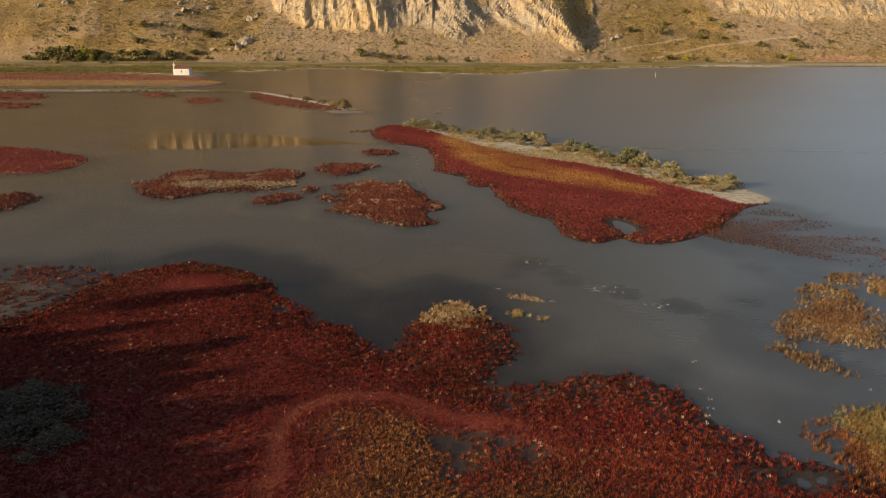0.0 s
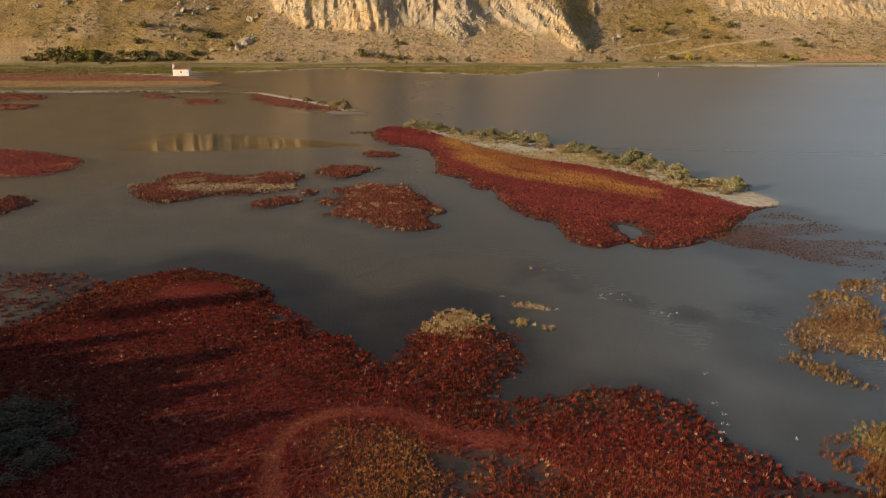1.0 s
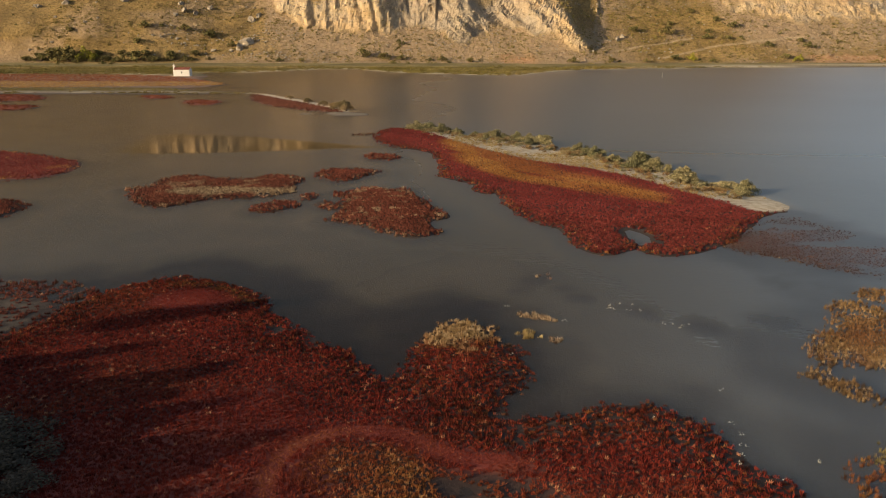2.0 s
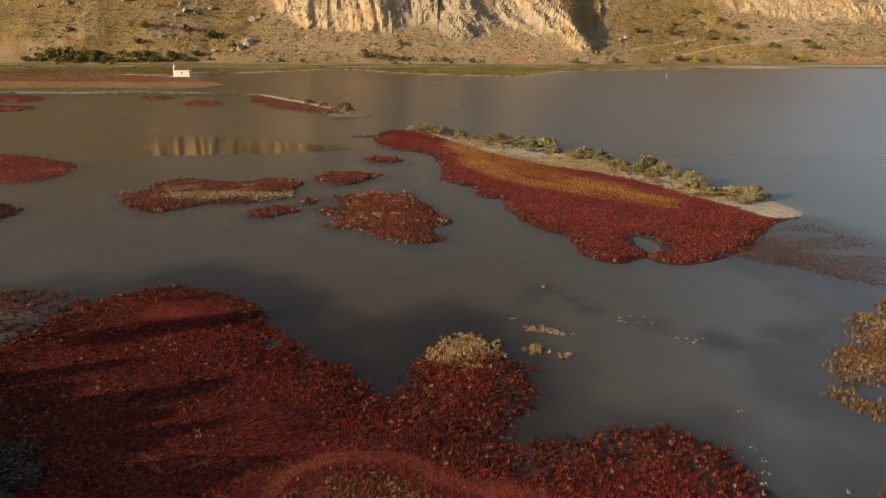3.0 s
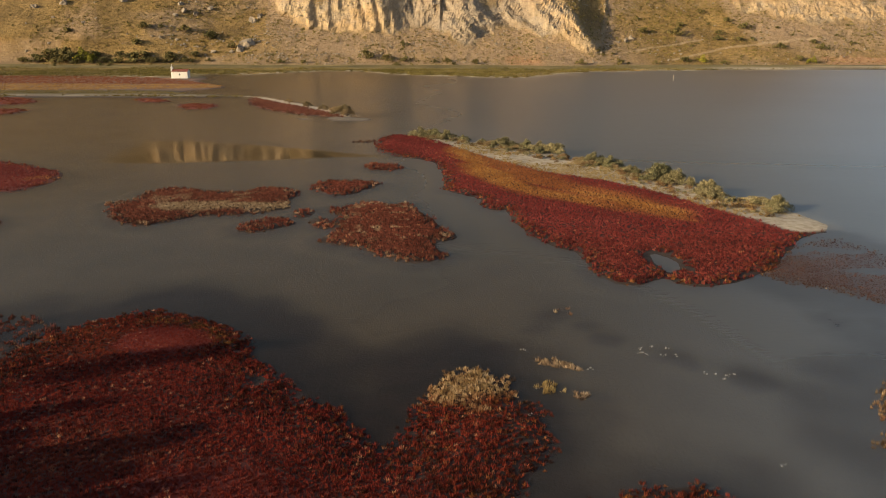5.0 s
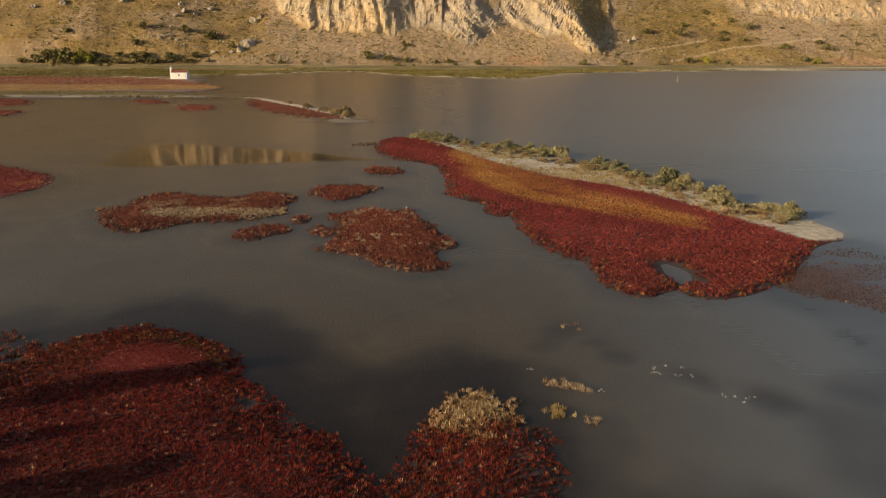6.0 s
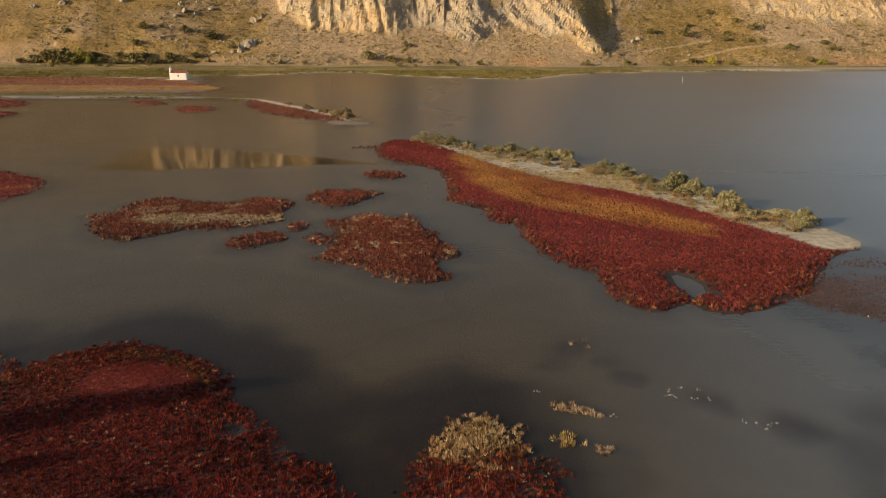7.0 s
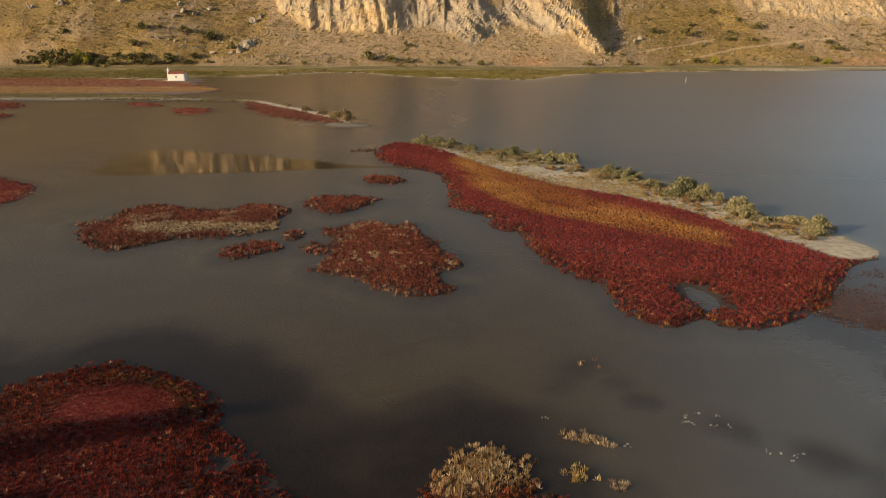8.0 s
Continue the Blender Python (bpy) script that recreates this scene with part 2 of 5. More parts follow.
GROUND, HILL, WATER = make_ground(), make_hill(), make_water()
GLASSWORT = make_marsh("red_glasswort", ((0.0, (0.05, 0.014, 0.010)), (0.42, (0.150, 0.032, 0.023)), (0.75, (0.225, 0.056, 0.038)), (1.0, (0.42, 0.20, 0.10))),
                       ((0.0, (0.08, 0.052, 0.034)), (0.5, (0.31, 0.225, 0.14)), (1.0, (0.56, 0.46, 0.32))))
GOLDEN = make_marsh("golden_glasswort", ((0.0, (0.05, 0.010, 0.011)), (0.42, (0.178, 0.034, 0.032)), (0.75, (0.255, 0.060, 0.052)), (1.0, (0.42, 0.20, 0.10))),
                    ((0.0, (0.10, 0.045, 0.016)), (0.5, (0.33, 0.165, 0.042)), (1.0, (0.48, 0.32, 0.13))))
RUSTY = make_marsh("rusty_glasswort", ((0.0, (0.030, 0.009, 0.006)), (0.42, (0.172, 0.024, 0.016)), (0.75, (0.250, 0.047, 0.029)), (1.0, (0.44, 0.23, 0.13))),
                   ((0.0, (0.07, 0.032, 0.012)), (0.5, (0.30, 0.150, 0.042)), (1.0, (0.50, 0.34, 0.15))))
TAN_MARSH = make_marsh("tan_marsh_plants", ((0.0, (0.030, 0.009, 0.006)), (0.42, (0.140, 0.030, 0.018)), (0.75, (0.225, 0.06, 0.035)), (1.0, (0.44, 0.25, 0.14))),
                       ((0.0, (0.06, 0.038, 0.020)), (0.5, (0.31, 0.205, 0.095)), (1.0, (0.58, 0.45, 0.27))))
PALE_TWIG = make_marsh("bleached_twigs", ((0.0, (0.3, 0.27, 0.22)), (1.0, (0.5, 0.46, 0.4))), ((0.0, (0.38, 0.34, 0.28)), (1.0, (0.66, 0.62, 0.55))))
BANK_GRASS = make_marsh("bank_grass", ((0.0, (0.075, 0.068, 0.02)), (0.5, (0.19, 0.16, 0.045)), (1.0, (0.30, 0.235, 0.075))),
                        ((0.0, (0.18, 0.12, 0.045)), (0.5, (0.33, 0.24, 0.10)), (1.0, (0.45, 0.34, 0.17))))
LEAF_GREY = make_leaf("tamarisk_leaves", (0.10, 0.096, 0.052), (0.225, 0.208, 0.117), (0.39, 0.345, 0.21))
LEAF_STRAW = make_leaf("straw_leaves", (0.14, 0.10, 0.055), (0.27, 0.20, 0.11), (0.42, 0.33, 0.20))
LEAF_DARK = make_leaf("dark_shrub_leaves", (0.085, 0.08, 0.032), (0.17, 0.15, 0.06), (0.27, 0.23, 0.095))
LEAF_LIME = make_leaf("lime_shrub_leaves", (0.15, 0.15, 0.018), (0.30, 0.285, 0.04), (0.42, 0.38, 0.075))
LEAF_RUST = make_leaf("rusty_shrub_leaves", (0.10, 0.06, 0.03), (0.20, 0.12, 0.06), (0.30, 0.20, 0.10))
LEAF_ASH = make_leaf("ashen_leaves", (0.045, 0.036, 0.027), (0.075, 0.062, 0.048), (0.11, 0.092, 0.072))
BARK = make_plain("bark", (0.10, 0.075, 0.05), (0.20, 0.15, 0.11), 6.0)
STONE = make_plain("grey_limestone", (0.18, 0.15, 0.118), (0.42, 0.355, 0.275), 1.4, 0.9, 0.1)
WHITEWASH = make_plain("whitewashed_plaster", (0.74, 0.72, 0.68), (0.84, 0.82, 0.78), 1.2, 0.8, 0.01)
TILE = make_plain("red_clay_tile", (0.26, 0.075, 0.05), (0.38, 0.13, 0.085), 3.0)
DARK_WOOD = make_plain("dark_painted_wood", (0.05, 0.06, 0.07), (0.09, 0.10, 0.11), 5.0, 0.6)
POST_WOOD = make_plain("sun_bleached_post", (0.26, 0.23, 0.19), (0.40, 0.37, 0.32), 5.0)

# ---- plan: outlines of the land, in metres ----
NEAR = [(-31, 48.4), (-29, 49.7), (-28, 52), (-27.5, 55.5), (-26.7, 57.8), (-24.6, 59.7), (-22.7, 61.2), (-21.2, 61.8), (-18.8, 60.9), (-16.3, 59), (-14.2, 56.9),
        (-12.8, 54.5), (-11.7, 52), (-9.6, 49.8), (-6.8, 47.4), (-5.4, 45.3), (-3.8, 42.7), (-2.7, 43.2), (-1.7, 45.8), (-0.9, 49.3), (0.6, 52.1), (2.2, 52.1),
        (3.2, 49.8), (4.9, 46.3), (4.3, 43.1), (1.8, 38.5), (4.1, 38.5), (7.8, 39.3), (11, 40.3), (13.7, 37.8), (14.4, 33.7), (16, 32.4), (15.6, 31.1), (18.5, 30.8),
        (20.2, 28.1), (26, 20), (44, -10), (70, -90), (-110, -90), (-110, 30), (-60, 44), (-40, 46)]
CLUMP_A = [(23, 47.3), (24.7, 49.9), (26.5, 51.6), (28.5, 55.3), (30.8, 57.3), (31.6, 55.3), (31.8, 52.2), (31.5, 48.9), (30.2, 45.9), (28.8, 44.2), (26.8, 44.8), (25.1, 45.9), (23.4, 45.9)]
CLUMP_B = [(31.8, 58.5), (34.2, 59.5), (37, 58.8), (39.1, 56.7), (37.2, 53.4), (34.2, 53.7), (33.8, 56), (32.6, 57.3)]
CLUMP_C = [(21.9, 44.2), (22.7, 44.8), (23.6, 43.3), (24.7, 41.9), (24.8, 40.7), (23.7, 40.6), (23, 41.9), (22.1, 43.3)]
CLUMP_D = [(18.8, 34), (20.1, 34.9), (21.8, 35.9), (24.5, 35.9), (27, 35.3), (23, 26), (20, 28.1), (19.7, 29.4), (19, 31.9)]
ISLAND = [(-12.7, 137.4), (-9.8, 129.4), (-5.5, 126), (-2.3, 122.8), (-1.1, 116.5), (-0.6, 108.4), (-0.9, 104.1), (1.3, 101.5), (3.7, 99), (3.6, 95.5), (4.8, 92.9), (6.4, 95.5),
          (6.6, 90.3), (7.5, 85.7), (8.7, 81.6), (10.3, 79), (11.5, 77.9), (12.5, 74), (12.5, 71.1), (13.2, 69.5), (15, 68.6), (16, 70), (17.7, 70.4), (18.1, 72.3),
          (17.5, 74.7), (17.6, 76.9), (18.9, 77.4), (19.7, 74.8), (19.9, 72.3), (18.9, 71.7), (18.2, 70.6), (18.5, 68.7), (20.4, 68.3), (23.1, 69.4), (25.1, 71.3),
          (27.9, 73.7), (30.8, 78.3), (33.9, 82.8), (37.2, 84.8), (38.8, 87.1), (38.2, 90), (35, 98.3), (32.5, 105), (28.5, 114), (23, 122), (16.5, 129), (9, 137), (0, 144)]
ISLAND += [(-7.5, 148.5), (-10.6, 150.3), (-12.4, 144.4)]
SPARSE = [(26, 72.6), (31, 78), (36.6, 82.8), (38.6, 79), (41.5, 72.5), (42.5, 66), (41, 61.5), (37, 61.5), (33, 64.5), (30, 68), (27.1, 69)]
SAND_LINE = [(-2.6, 141.2), (7, 122.2), (13.5, 113.3), (19.6, 108.7), (24.7, 102.6), (28.3, 94.8), (31.5, 88.8), (33.6, 84.1)]
SAND = SAND_LINE + [(37.2, 84.6), (40.5, 86.5), (40, 91), (37, 99.3), (34.5, 106), (30.5, 115), (25, 123.5), (18.5, 131), (10.5, 139), (0, 147), (-7, 151)]
GOLD_LINE = [(0.7, 131.7), (2.9, 122.7), (4.7, 114.9), (6.4, 106.6), (9.8, 101.4), (14.6, 98.8), (19.1, 95.8), (23.9, 91.8)]
PALE_GOLD_LINE = [(4.5, 127), (8.2, 114.6), (14.2, 105.8), (20.2, 99.6), (23.4, 94.2)]
MID = [(-11, 86.2), (-11.9, 89), (-11.7, 93), (-10.7, 96.4), (-8.9, 96.9), (-7, 94.9), (-5, 96.5), (-4.3, 93.2), (-2.4, 89.2), (-1.8, 86.4), (-1, 84.7), (0.1, 83), (-0.1, 81.4),
       (-1.5, 80.9), (-2.2, 79.9), (-1.6, 77.7), (-0.5, 76.6), (-0.9, 75.7), (-2.6, 74.1), (-4.5, 75.2), (-6.9, 76.9), (-8.5, 79), (-10.3, 79.7), (-11.5, 80), (-12.3, 81.1)]
LOBE = [(-14.6, 87.4), (-14.4, 89.3), (-13.6, 89.3), (-12.4, 87.1), (-11.1, 87.5), (-10.7, 86.1), (-11.3, 85.3), (-13.2, 85.3)]
LONG = [(-39.5, 95.2), (-38.7, 96.4), (-36.7, 95.9), (-37.2, 100), (-36.5, 102.9), (-34.5, 104.3), (-31.9, 102.7), (-29.7, 101.7), (-26.5, 101.8), (-24.9, 102.8), (-23.4, 104.5), (-20.6, 103.7),
        (-19.1, 101.9), (-19, 99.3), (-19.8, 97.4), (-18.3, 94.7), (-19.3, 92.9), (-21.7, 91.2), (-25, 90.7), (-27.6, 90.3), (-30.1, 88.3), (-31.8, 85.9), (-34, 86.7), (-36, 88.6), (-37.5, 92.6)]
PALE_LINE = [(-31.7, 93.8), (-26.5, 93.9), (-19.2, 94.6)]
SMALL_A = [(-21.8, 85.2), (-20.8, 87.9), (-19.6, 89.2), (-17.6, 88.9), (-16.4, 87), (-17.7, 86.1), (-18.9, 84.4), (-20.5, 84)]
SMALL_B = [(-17.1, 91.9), (-16.5, 93), (-15.3, 92.6), (-15.6, 89.9), (-16.4, 89.9)]
SMALL_C = [(-13.7, 93.4), (-12.7, 94.1), (-12.1, 93), (-12.9, 92)]
SMALL_D = [(-17.5, 104.6), (-16.8, 108.1), (-14.3, 109.3), (-10, 107.6), (-9.4, 106.5), (-12, 102), (-13.6, 100.4), (-16.2, 102.5)]
SMALL_E = [(-12.3, 118.8), (-11.5, 121.8), (-8.4, 121.1), (-7.3, 118.9), (-8, 116.3), (-10.9, 116.3)]
WEST_A = [(-90, 121), (-79.1, 122.9), (-72.4, 124), (-65.4, 121.3), (-59.2, 117.7), (-53.9, 113.7), (-52, 110.4), (-51.9, 105.6), (-53.8, 101.5), (-59.5, 100.7), (-65.2, 99.9), (-85, 101)]
WEST_B = [(-57, 88.7), (-52.1, 87.3), (-51.4, 89.7), (-49.2, 88.8), (-47.2, 86.7), (-47.3, 83.1), (-48.2, 80.2), (-52.1, 80.4)]
FLATS = [(-700, 217), (-164, 217), (-92, 216.5), (-60, 217.5), (-54, 221), (-75, 226), (-78, 233), (-67, 243), (-70.5, 251), (-84, 267), (-84, 283), (-95, 300), (-77, 296), (-51, 317), (-38, 320), (-18, 298),
         (3, 290), (24, 281.5), (36, 299), (49, 315), (97, 326), (147, 334), (188, 336), (400, 345), (900, 360), (900, 420), (-700, 420)]
CAUSEWAY = [(-700, 221), (-155, 221), (-92, 219), (-53, 221), (-53, 217.5), (-76, 214.5), (-92, 215.5), (-155, 216), (-700, 216)]
SPIT = [(-53.1, 220.4), (-42.9, 207.7), (-31.6, 193.7), (-21.4, 179.1), (-23.3, 173.6), (-31.9, 179), (-43.1, 188.5), (-51.2, 204.7)]
STRIP_A = [(-190, 216), (-122, 214.6), (-108, 211.6), (-101.7, 199.8), (-111.7, 195.5), (-190, 196)]
STRIP_B = [(-180, 190), (-108, 189), (-95.8, 187.9), (-95, 179.5), (-101.6, 177.2), (-180, 177)]
STRIP_C = [(-83, 213), (-74, 211.5), (-70, 203), (-77.3, 202.9)]
STRIP_D = [(-67.6, 200.2), (-57.1, 201.7), (-55.1, 189.6), (-61.6, 188.3)]
WEST_SHALLOW = [(-31, 48.5), (-28.5, 52), (-27.6, 57), (-28, 60), (-34, 61.5), (-44, 60), (-46, 49)]
RING = [(-6.8, 20), (-6.8, 27.9), (-7.6, 31.8), (-7.4, 35.1), (-5.5, 36.9), (-2.3, 36.4), (0.8, 34), (3.8, 34), (6.1, 31.8), (8.5, 28.5), (9, 20)]
BARE = [(-22.6, 54.6), (-22.2, 57.6), (-19.6, 59.4), (-16.8, 58.6), (-15.0, 56.6), (-16, 55), (-19.2, 54)]

WEST_MUD = [(-31, 48), (-29.4, 51), (-28.6, 54), (-29.5, 56.6), (-33, 57.6), (-40, 56.5), (-47, 50), (-40, 46)]
SHOAL = [(-26.9, 173.2), (-23.1, 168.4), (-17.5, 168.6), (-16.8, 172.4), (-21.2, 174.6), (-24.9, 175.2)]
SHOAL_SMALL = [(-32.7, 172.1), (-29.9, 172.8), (-28.2, 170.9), (-31.6, 170.3)]
BAR = [(-66, 235.0), (-61, 236.6), (-56, 236.8), (-56, 238.0), (-62, 238.2), (-66, 236.6)]
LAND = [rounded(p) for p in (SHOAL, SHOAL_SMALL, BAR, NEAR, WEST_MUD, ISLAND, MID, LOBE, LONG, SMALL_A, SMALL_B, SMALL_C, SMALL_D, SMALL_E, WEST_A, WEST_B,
                                FLATS, CAUSEWAY, SPIT, STRIP_A, STRIP_B, STRIP_C, STRIP_D)]
RED_FAR = [rounded(p) for p in (STRIP_A, STRIP_B, STRIP_C, STRIP_D, SPIT, WEST_A)]
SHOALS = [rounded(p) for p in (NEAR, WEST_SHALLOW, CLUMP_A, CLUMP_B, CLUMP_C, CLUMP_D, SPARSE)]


INLET = [(18.5, 72.0), (17.1, 74.6), (17.2, 77.2), (19.0, 77.8), (20.2, 75.0), (20.3, 72.2)]
POOLS = ((0.2, 32.6, 0.5), (1.2, 32.2, 0.6), (2.2, 33.3, 0.55), (3.3, 32.7, 0.45), (1.0, 30.6, 0.5), (4.6, 31.4, 0.4), (17.0, 29.2, 0.55), (18.0, 29.4, 0.5), (-8.6, 49.2, 0.35), (-11.4, 51.0, 0.3))


def pool_gap(x, y):
    """Metres from the small pools in the marsh."""
    return np.min([np.hypot(x - px, y - py) - pr for px, py, pr in POOLS], axis=0) + 0.35 * fbm(x * 0.9, y * 0.9, 2)


def land_depth(x, y):
    """Metres inside the land, with a ragged shore."""
    d = np.full(x.shape, -1e9)
    for poly in LAND:
        lo, hi = poly.min(axis=0) - 14, poly.max(axis=0) + 14
        near = (x > lo[0]) & (x < hi[0]) & (y > lo[1]) & (y < hi[1])
        if near.any():
            d[near] = np.maximum(d[near], inside(poly, x[near], y[near]))
    d = np.minimum(d, 0.2 - inside(rounded(INLET), x, y))
    return np.minimum(np.maximum(d, -14) + 0.45 * fbm(x * 0.5, y * 0.5, 3), pool_gap(x, y) * 1.5)


def land_height(x, y):
    d = land_depth(x, y)
    up = 0.04 + 0.22 * (1 - np.exp(-np.maximum(d, 0) / 3.0)) + 0.035 * fbm(x * 0.3, y * 0.3)
    down = np.maximum(d * 0.10, -0.36) + 0.04
    return np.where(d > 0, up, down)


def velvet_at(x, y):
    """Where the glasswort is a low even carpet and not separate tufts."""
    v = 0.8 * smooth(0.12, 0.40, fbm(x * 0.085 + 4, y * 0.085, 3))
    v = np.maximum(v * smooth(3.0, 6.0, inside(rounded(NEAR), x, y)), smooth(-0.3, 0.5, inside(rounded(BARE), x, y)))
    ring = inside(rounded(RING), x, y)
    return np.maximum(v, smooth(1.3, 0.5, np.abs(ring + 0.5)) * smooth(6, 3, x))


# ---- ground: one sheet under the water and the land ----
def steps(dense_lo, dense_hi, step, end_lo, end_hi, growth=1.12):
    mid = list(np.arange(dense_lo, dense_hi + step / 2, step))
    s, v = step, dense_hi
    while v < end_hi:
        s *= growth
        v += s
        mid.append(v)
    s, v = step, dense_lo
    while v > end_lo:
        s *= growth
        v -= s
        mid.insert(0, v)
    return np.array(mid)


gx = steps(-42, 44, 0.5, -2500, 2500, 1.05)
gy = steps(24, 112, 0.5, -2500, 2500, 1.03)
GX, GY = np.meshgrid(gx, gy)
gz = land_height(GX, GY)
gd = land_depth(GX, GY)
foot = smooth(325, 345, GY)
gz = gz + foot * 0.6
ring_in = smooth(0.2, 1.2, inside(rounded(RING), GX, GY))


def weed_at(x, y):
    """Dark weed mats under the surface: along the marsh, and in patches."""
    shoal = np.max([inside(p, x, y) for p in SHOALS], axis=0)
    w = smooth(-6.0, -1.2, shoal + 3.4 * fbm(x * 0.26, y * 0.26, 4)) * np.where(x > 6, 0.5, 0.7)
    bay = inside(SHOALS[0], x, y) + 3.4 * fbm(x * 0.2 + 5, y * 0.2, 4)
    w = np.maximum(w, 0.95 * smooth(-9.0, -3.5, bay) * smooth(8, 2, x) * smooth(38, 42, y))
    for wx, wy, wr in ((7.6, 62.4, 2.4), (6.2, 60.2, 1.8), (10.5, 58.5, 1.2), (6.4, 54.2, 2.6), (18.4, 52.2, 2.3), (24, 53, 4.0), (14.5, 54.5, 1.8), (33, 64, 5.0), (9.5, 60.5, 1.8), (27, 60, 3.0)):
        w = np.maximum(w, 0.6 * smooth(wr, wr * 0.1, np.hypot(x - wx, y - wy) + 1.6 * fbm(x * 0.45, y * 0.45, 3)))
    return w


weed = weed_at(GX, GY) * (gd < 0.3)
sand = smooth(-0.3, 0.6, inside(rounded(SAND), GX, GY) + 0.5 * fbm(GX * 0.6, GY * 0.6)) * (0.75 + 0.25 * fbm(GX * 0.2, GY * 0.2))
sand = np.maximum(sand, smooth(3.4, 1.4, from_line([(-53, 219.5), (-43, 206), (-32, 192.5), (-22, 178)], GX, GY)) * 0.95)
sand = np.maximum(sand, smooth(2.0, 0.6, np.abs(GY - 219.5 - 0.02 * (GX + 54))) * (GX < -54) * (0.5 + 0.5 * fbm(GX * 0.12, GY * 0.5, 3)))
sand = np.maximum(sand, smooth(1.0, 0.3, from_line([(-92, 276), (-104, 281), (-114, 290)], GX, GY)))
sand = np.maximum(sand, smooth(5.0, 1.5, from_line([(-77, 298), (-51, 319), (-38, 322), (-18, 301), (3, 293), (24, 284), (38, 302), (50, 317), (97, 328.5), (147, 336.5), (230, 340)], GX, GY)) * 0.8)
sand = np.maximum(sand, 0.06 * smooth(-0.5, 1.5, inside(rounded(WEST_MUD), GX, GY) + 0.9 * fbm(GX * 0.5, GY * 0.5, 3)))
sand = np.maximum(sand, 0.28 * np.max([smooth(-1.0, 0.6, inside(rounded(p), GX, GY)) for p in (SHOAL, SHOAL_SMALL, BAR)], axis=0))
far_red = np.max([inside(p, GX, GY) for p in RED_FAR], axis=0)
red = smooth(-0.2, 0.8, far_red + 0.5 * fbm(GX * 0.4, GY * 0.4))
flat_red = (GX < -70) * smooth(231, 236, GY) * smooth(290, 276, GY + 6 * fbm(GX * 0.05, GY * 0.05)) * (gd > 0)
red = np.maximum(red, flat_red * 0.5)
sand = np.maximum(sand, flat_red * 0.22)
for poly, deep in ((NEAR, 3.2), (ISLAND, 1.2)):
    under = smooth(deep * 0.5, deep * 1.6, inside(rounded(poly), GX, GY) + 0.8 * fbm(GX * 0.3, GY * 0.3))
    red = np.maximum(red, (0.22 + 0.7 * smooth(26, 22, GY)) * under * (1 - 0.85 * ring_in) * (1 - smooth(-0.3, 0.3, inside(rounded(SAND), GX, GY))))
close = (GY > 20) & (GY < 66) & (np.abs(GX) < 46)
red[close] = np.maximum(red[close], 0.95 * velvet_at(GX[close], GY[close]) * (gd[close] > 0.3))
green = smooth(221, 224, GY) * smooth(233, 230, GY) * (GX < -56) * 0.7 * (gd > 0)
green = np.maximum(green, smooth(276, 290, GY + np.clip(GX + 90, 0, 20) + 5 * fbm(GX * 0.06, GY * 0.06)) * (gd > 0.2))
ground = new("ground", mesh_of("ground", np.stack((GX, GY, gz), axis=-1).reshape(-1, 3), grid_faces(len(gy), len(gx)), GROUND,
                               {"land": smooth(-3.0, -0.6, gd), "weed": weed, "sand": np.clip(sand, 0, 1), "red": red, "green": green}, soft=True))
tagged(ground, "muddy lake bed and low salt marsh with pale sand", "ground", kind="structure")

wx_, wy_ = np.meshgrid(steps(-44, 44, 1.0, -2400, 2400, 1.15), steps(24, 100, 1.0, -2400, 2400, 1.15))
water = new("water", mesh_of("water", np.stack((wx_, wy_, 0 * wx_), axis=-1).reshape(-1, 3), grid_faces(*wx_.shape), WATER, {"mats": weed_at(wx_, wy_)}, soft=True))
tagged(water, "calm murky shallow lake water", "lake", kind="structure")

# ---- hillside behind the lake ----
hx = steps(-190, 235, 0.9, -1500, 1500, 1.06)
PROUD = [(-1500, 190), (-700, 95), (-170, 15), (-120, 8), (-92, 2), (-60, 4), (-32, 5.5), (-26, 5.2), (-18, 3.8), (-11, 3.8), (8, 3.5), (17, 4), (30, 4), (44, 6), (52, 8.5), (60, 9), (69, 1.5), (80, 0), (120, 0), (150, 4), (230, 6), (1500, 0)]
CLIFF_FOOT = [(-1500, 90), (-96, 90), (-86, 26), (-69, 16), (-37, 11.6), (-26, 15), (-18, 18), (-11, 16), (0, 11.5), (6, 6), (11, 9), (17, 14.5), (30, 15.5), (38, 15), (46, 11.5), (57, 5), (64, 3.8), (74, 24), (90, 80), (122, 60), (134, 24), (165, 17), (235, 20), (300, 60), (1500, 90)]
CLIFF_TOP = [(-1500, 90), (-96, 90), (-86, 33), (-60, 36), (-26, 34), (-18, 31), (-11, 34), (4, 34), (17, 26), (40, 44), (50, 30), (57, 15), (64, 6), (74, 26), (90, 80), (122, 60), (134, 27), (165, 30), (235, 30), (300, 60), (1500, 90)]
CREST = [(-1500, 150), (-300, 130), (-160, 110), (-70, 94), (-40, 84), (0, 72), (60, 64), (110, 62), (160, 56), (260, 42), (500, 40), (1500, 70)]


def along(table, x):
    return np.interp(x, [p[0] for p in table], [p[1] for p in table])


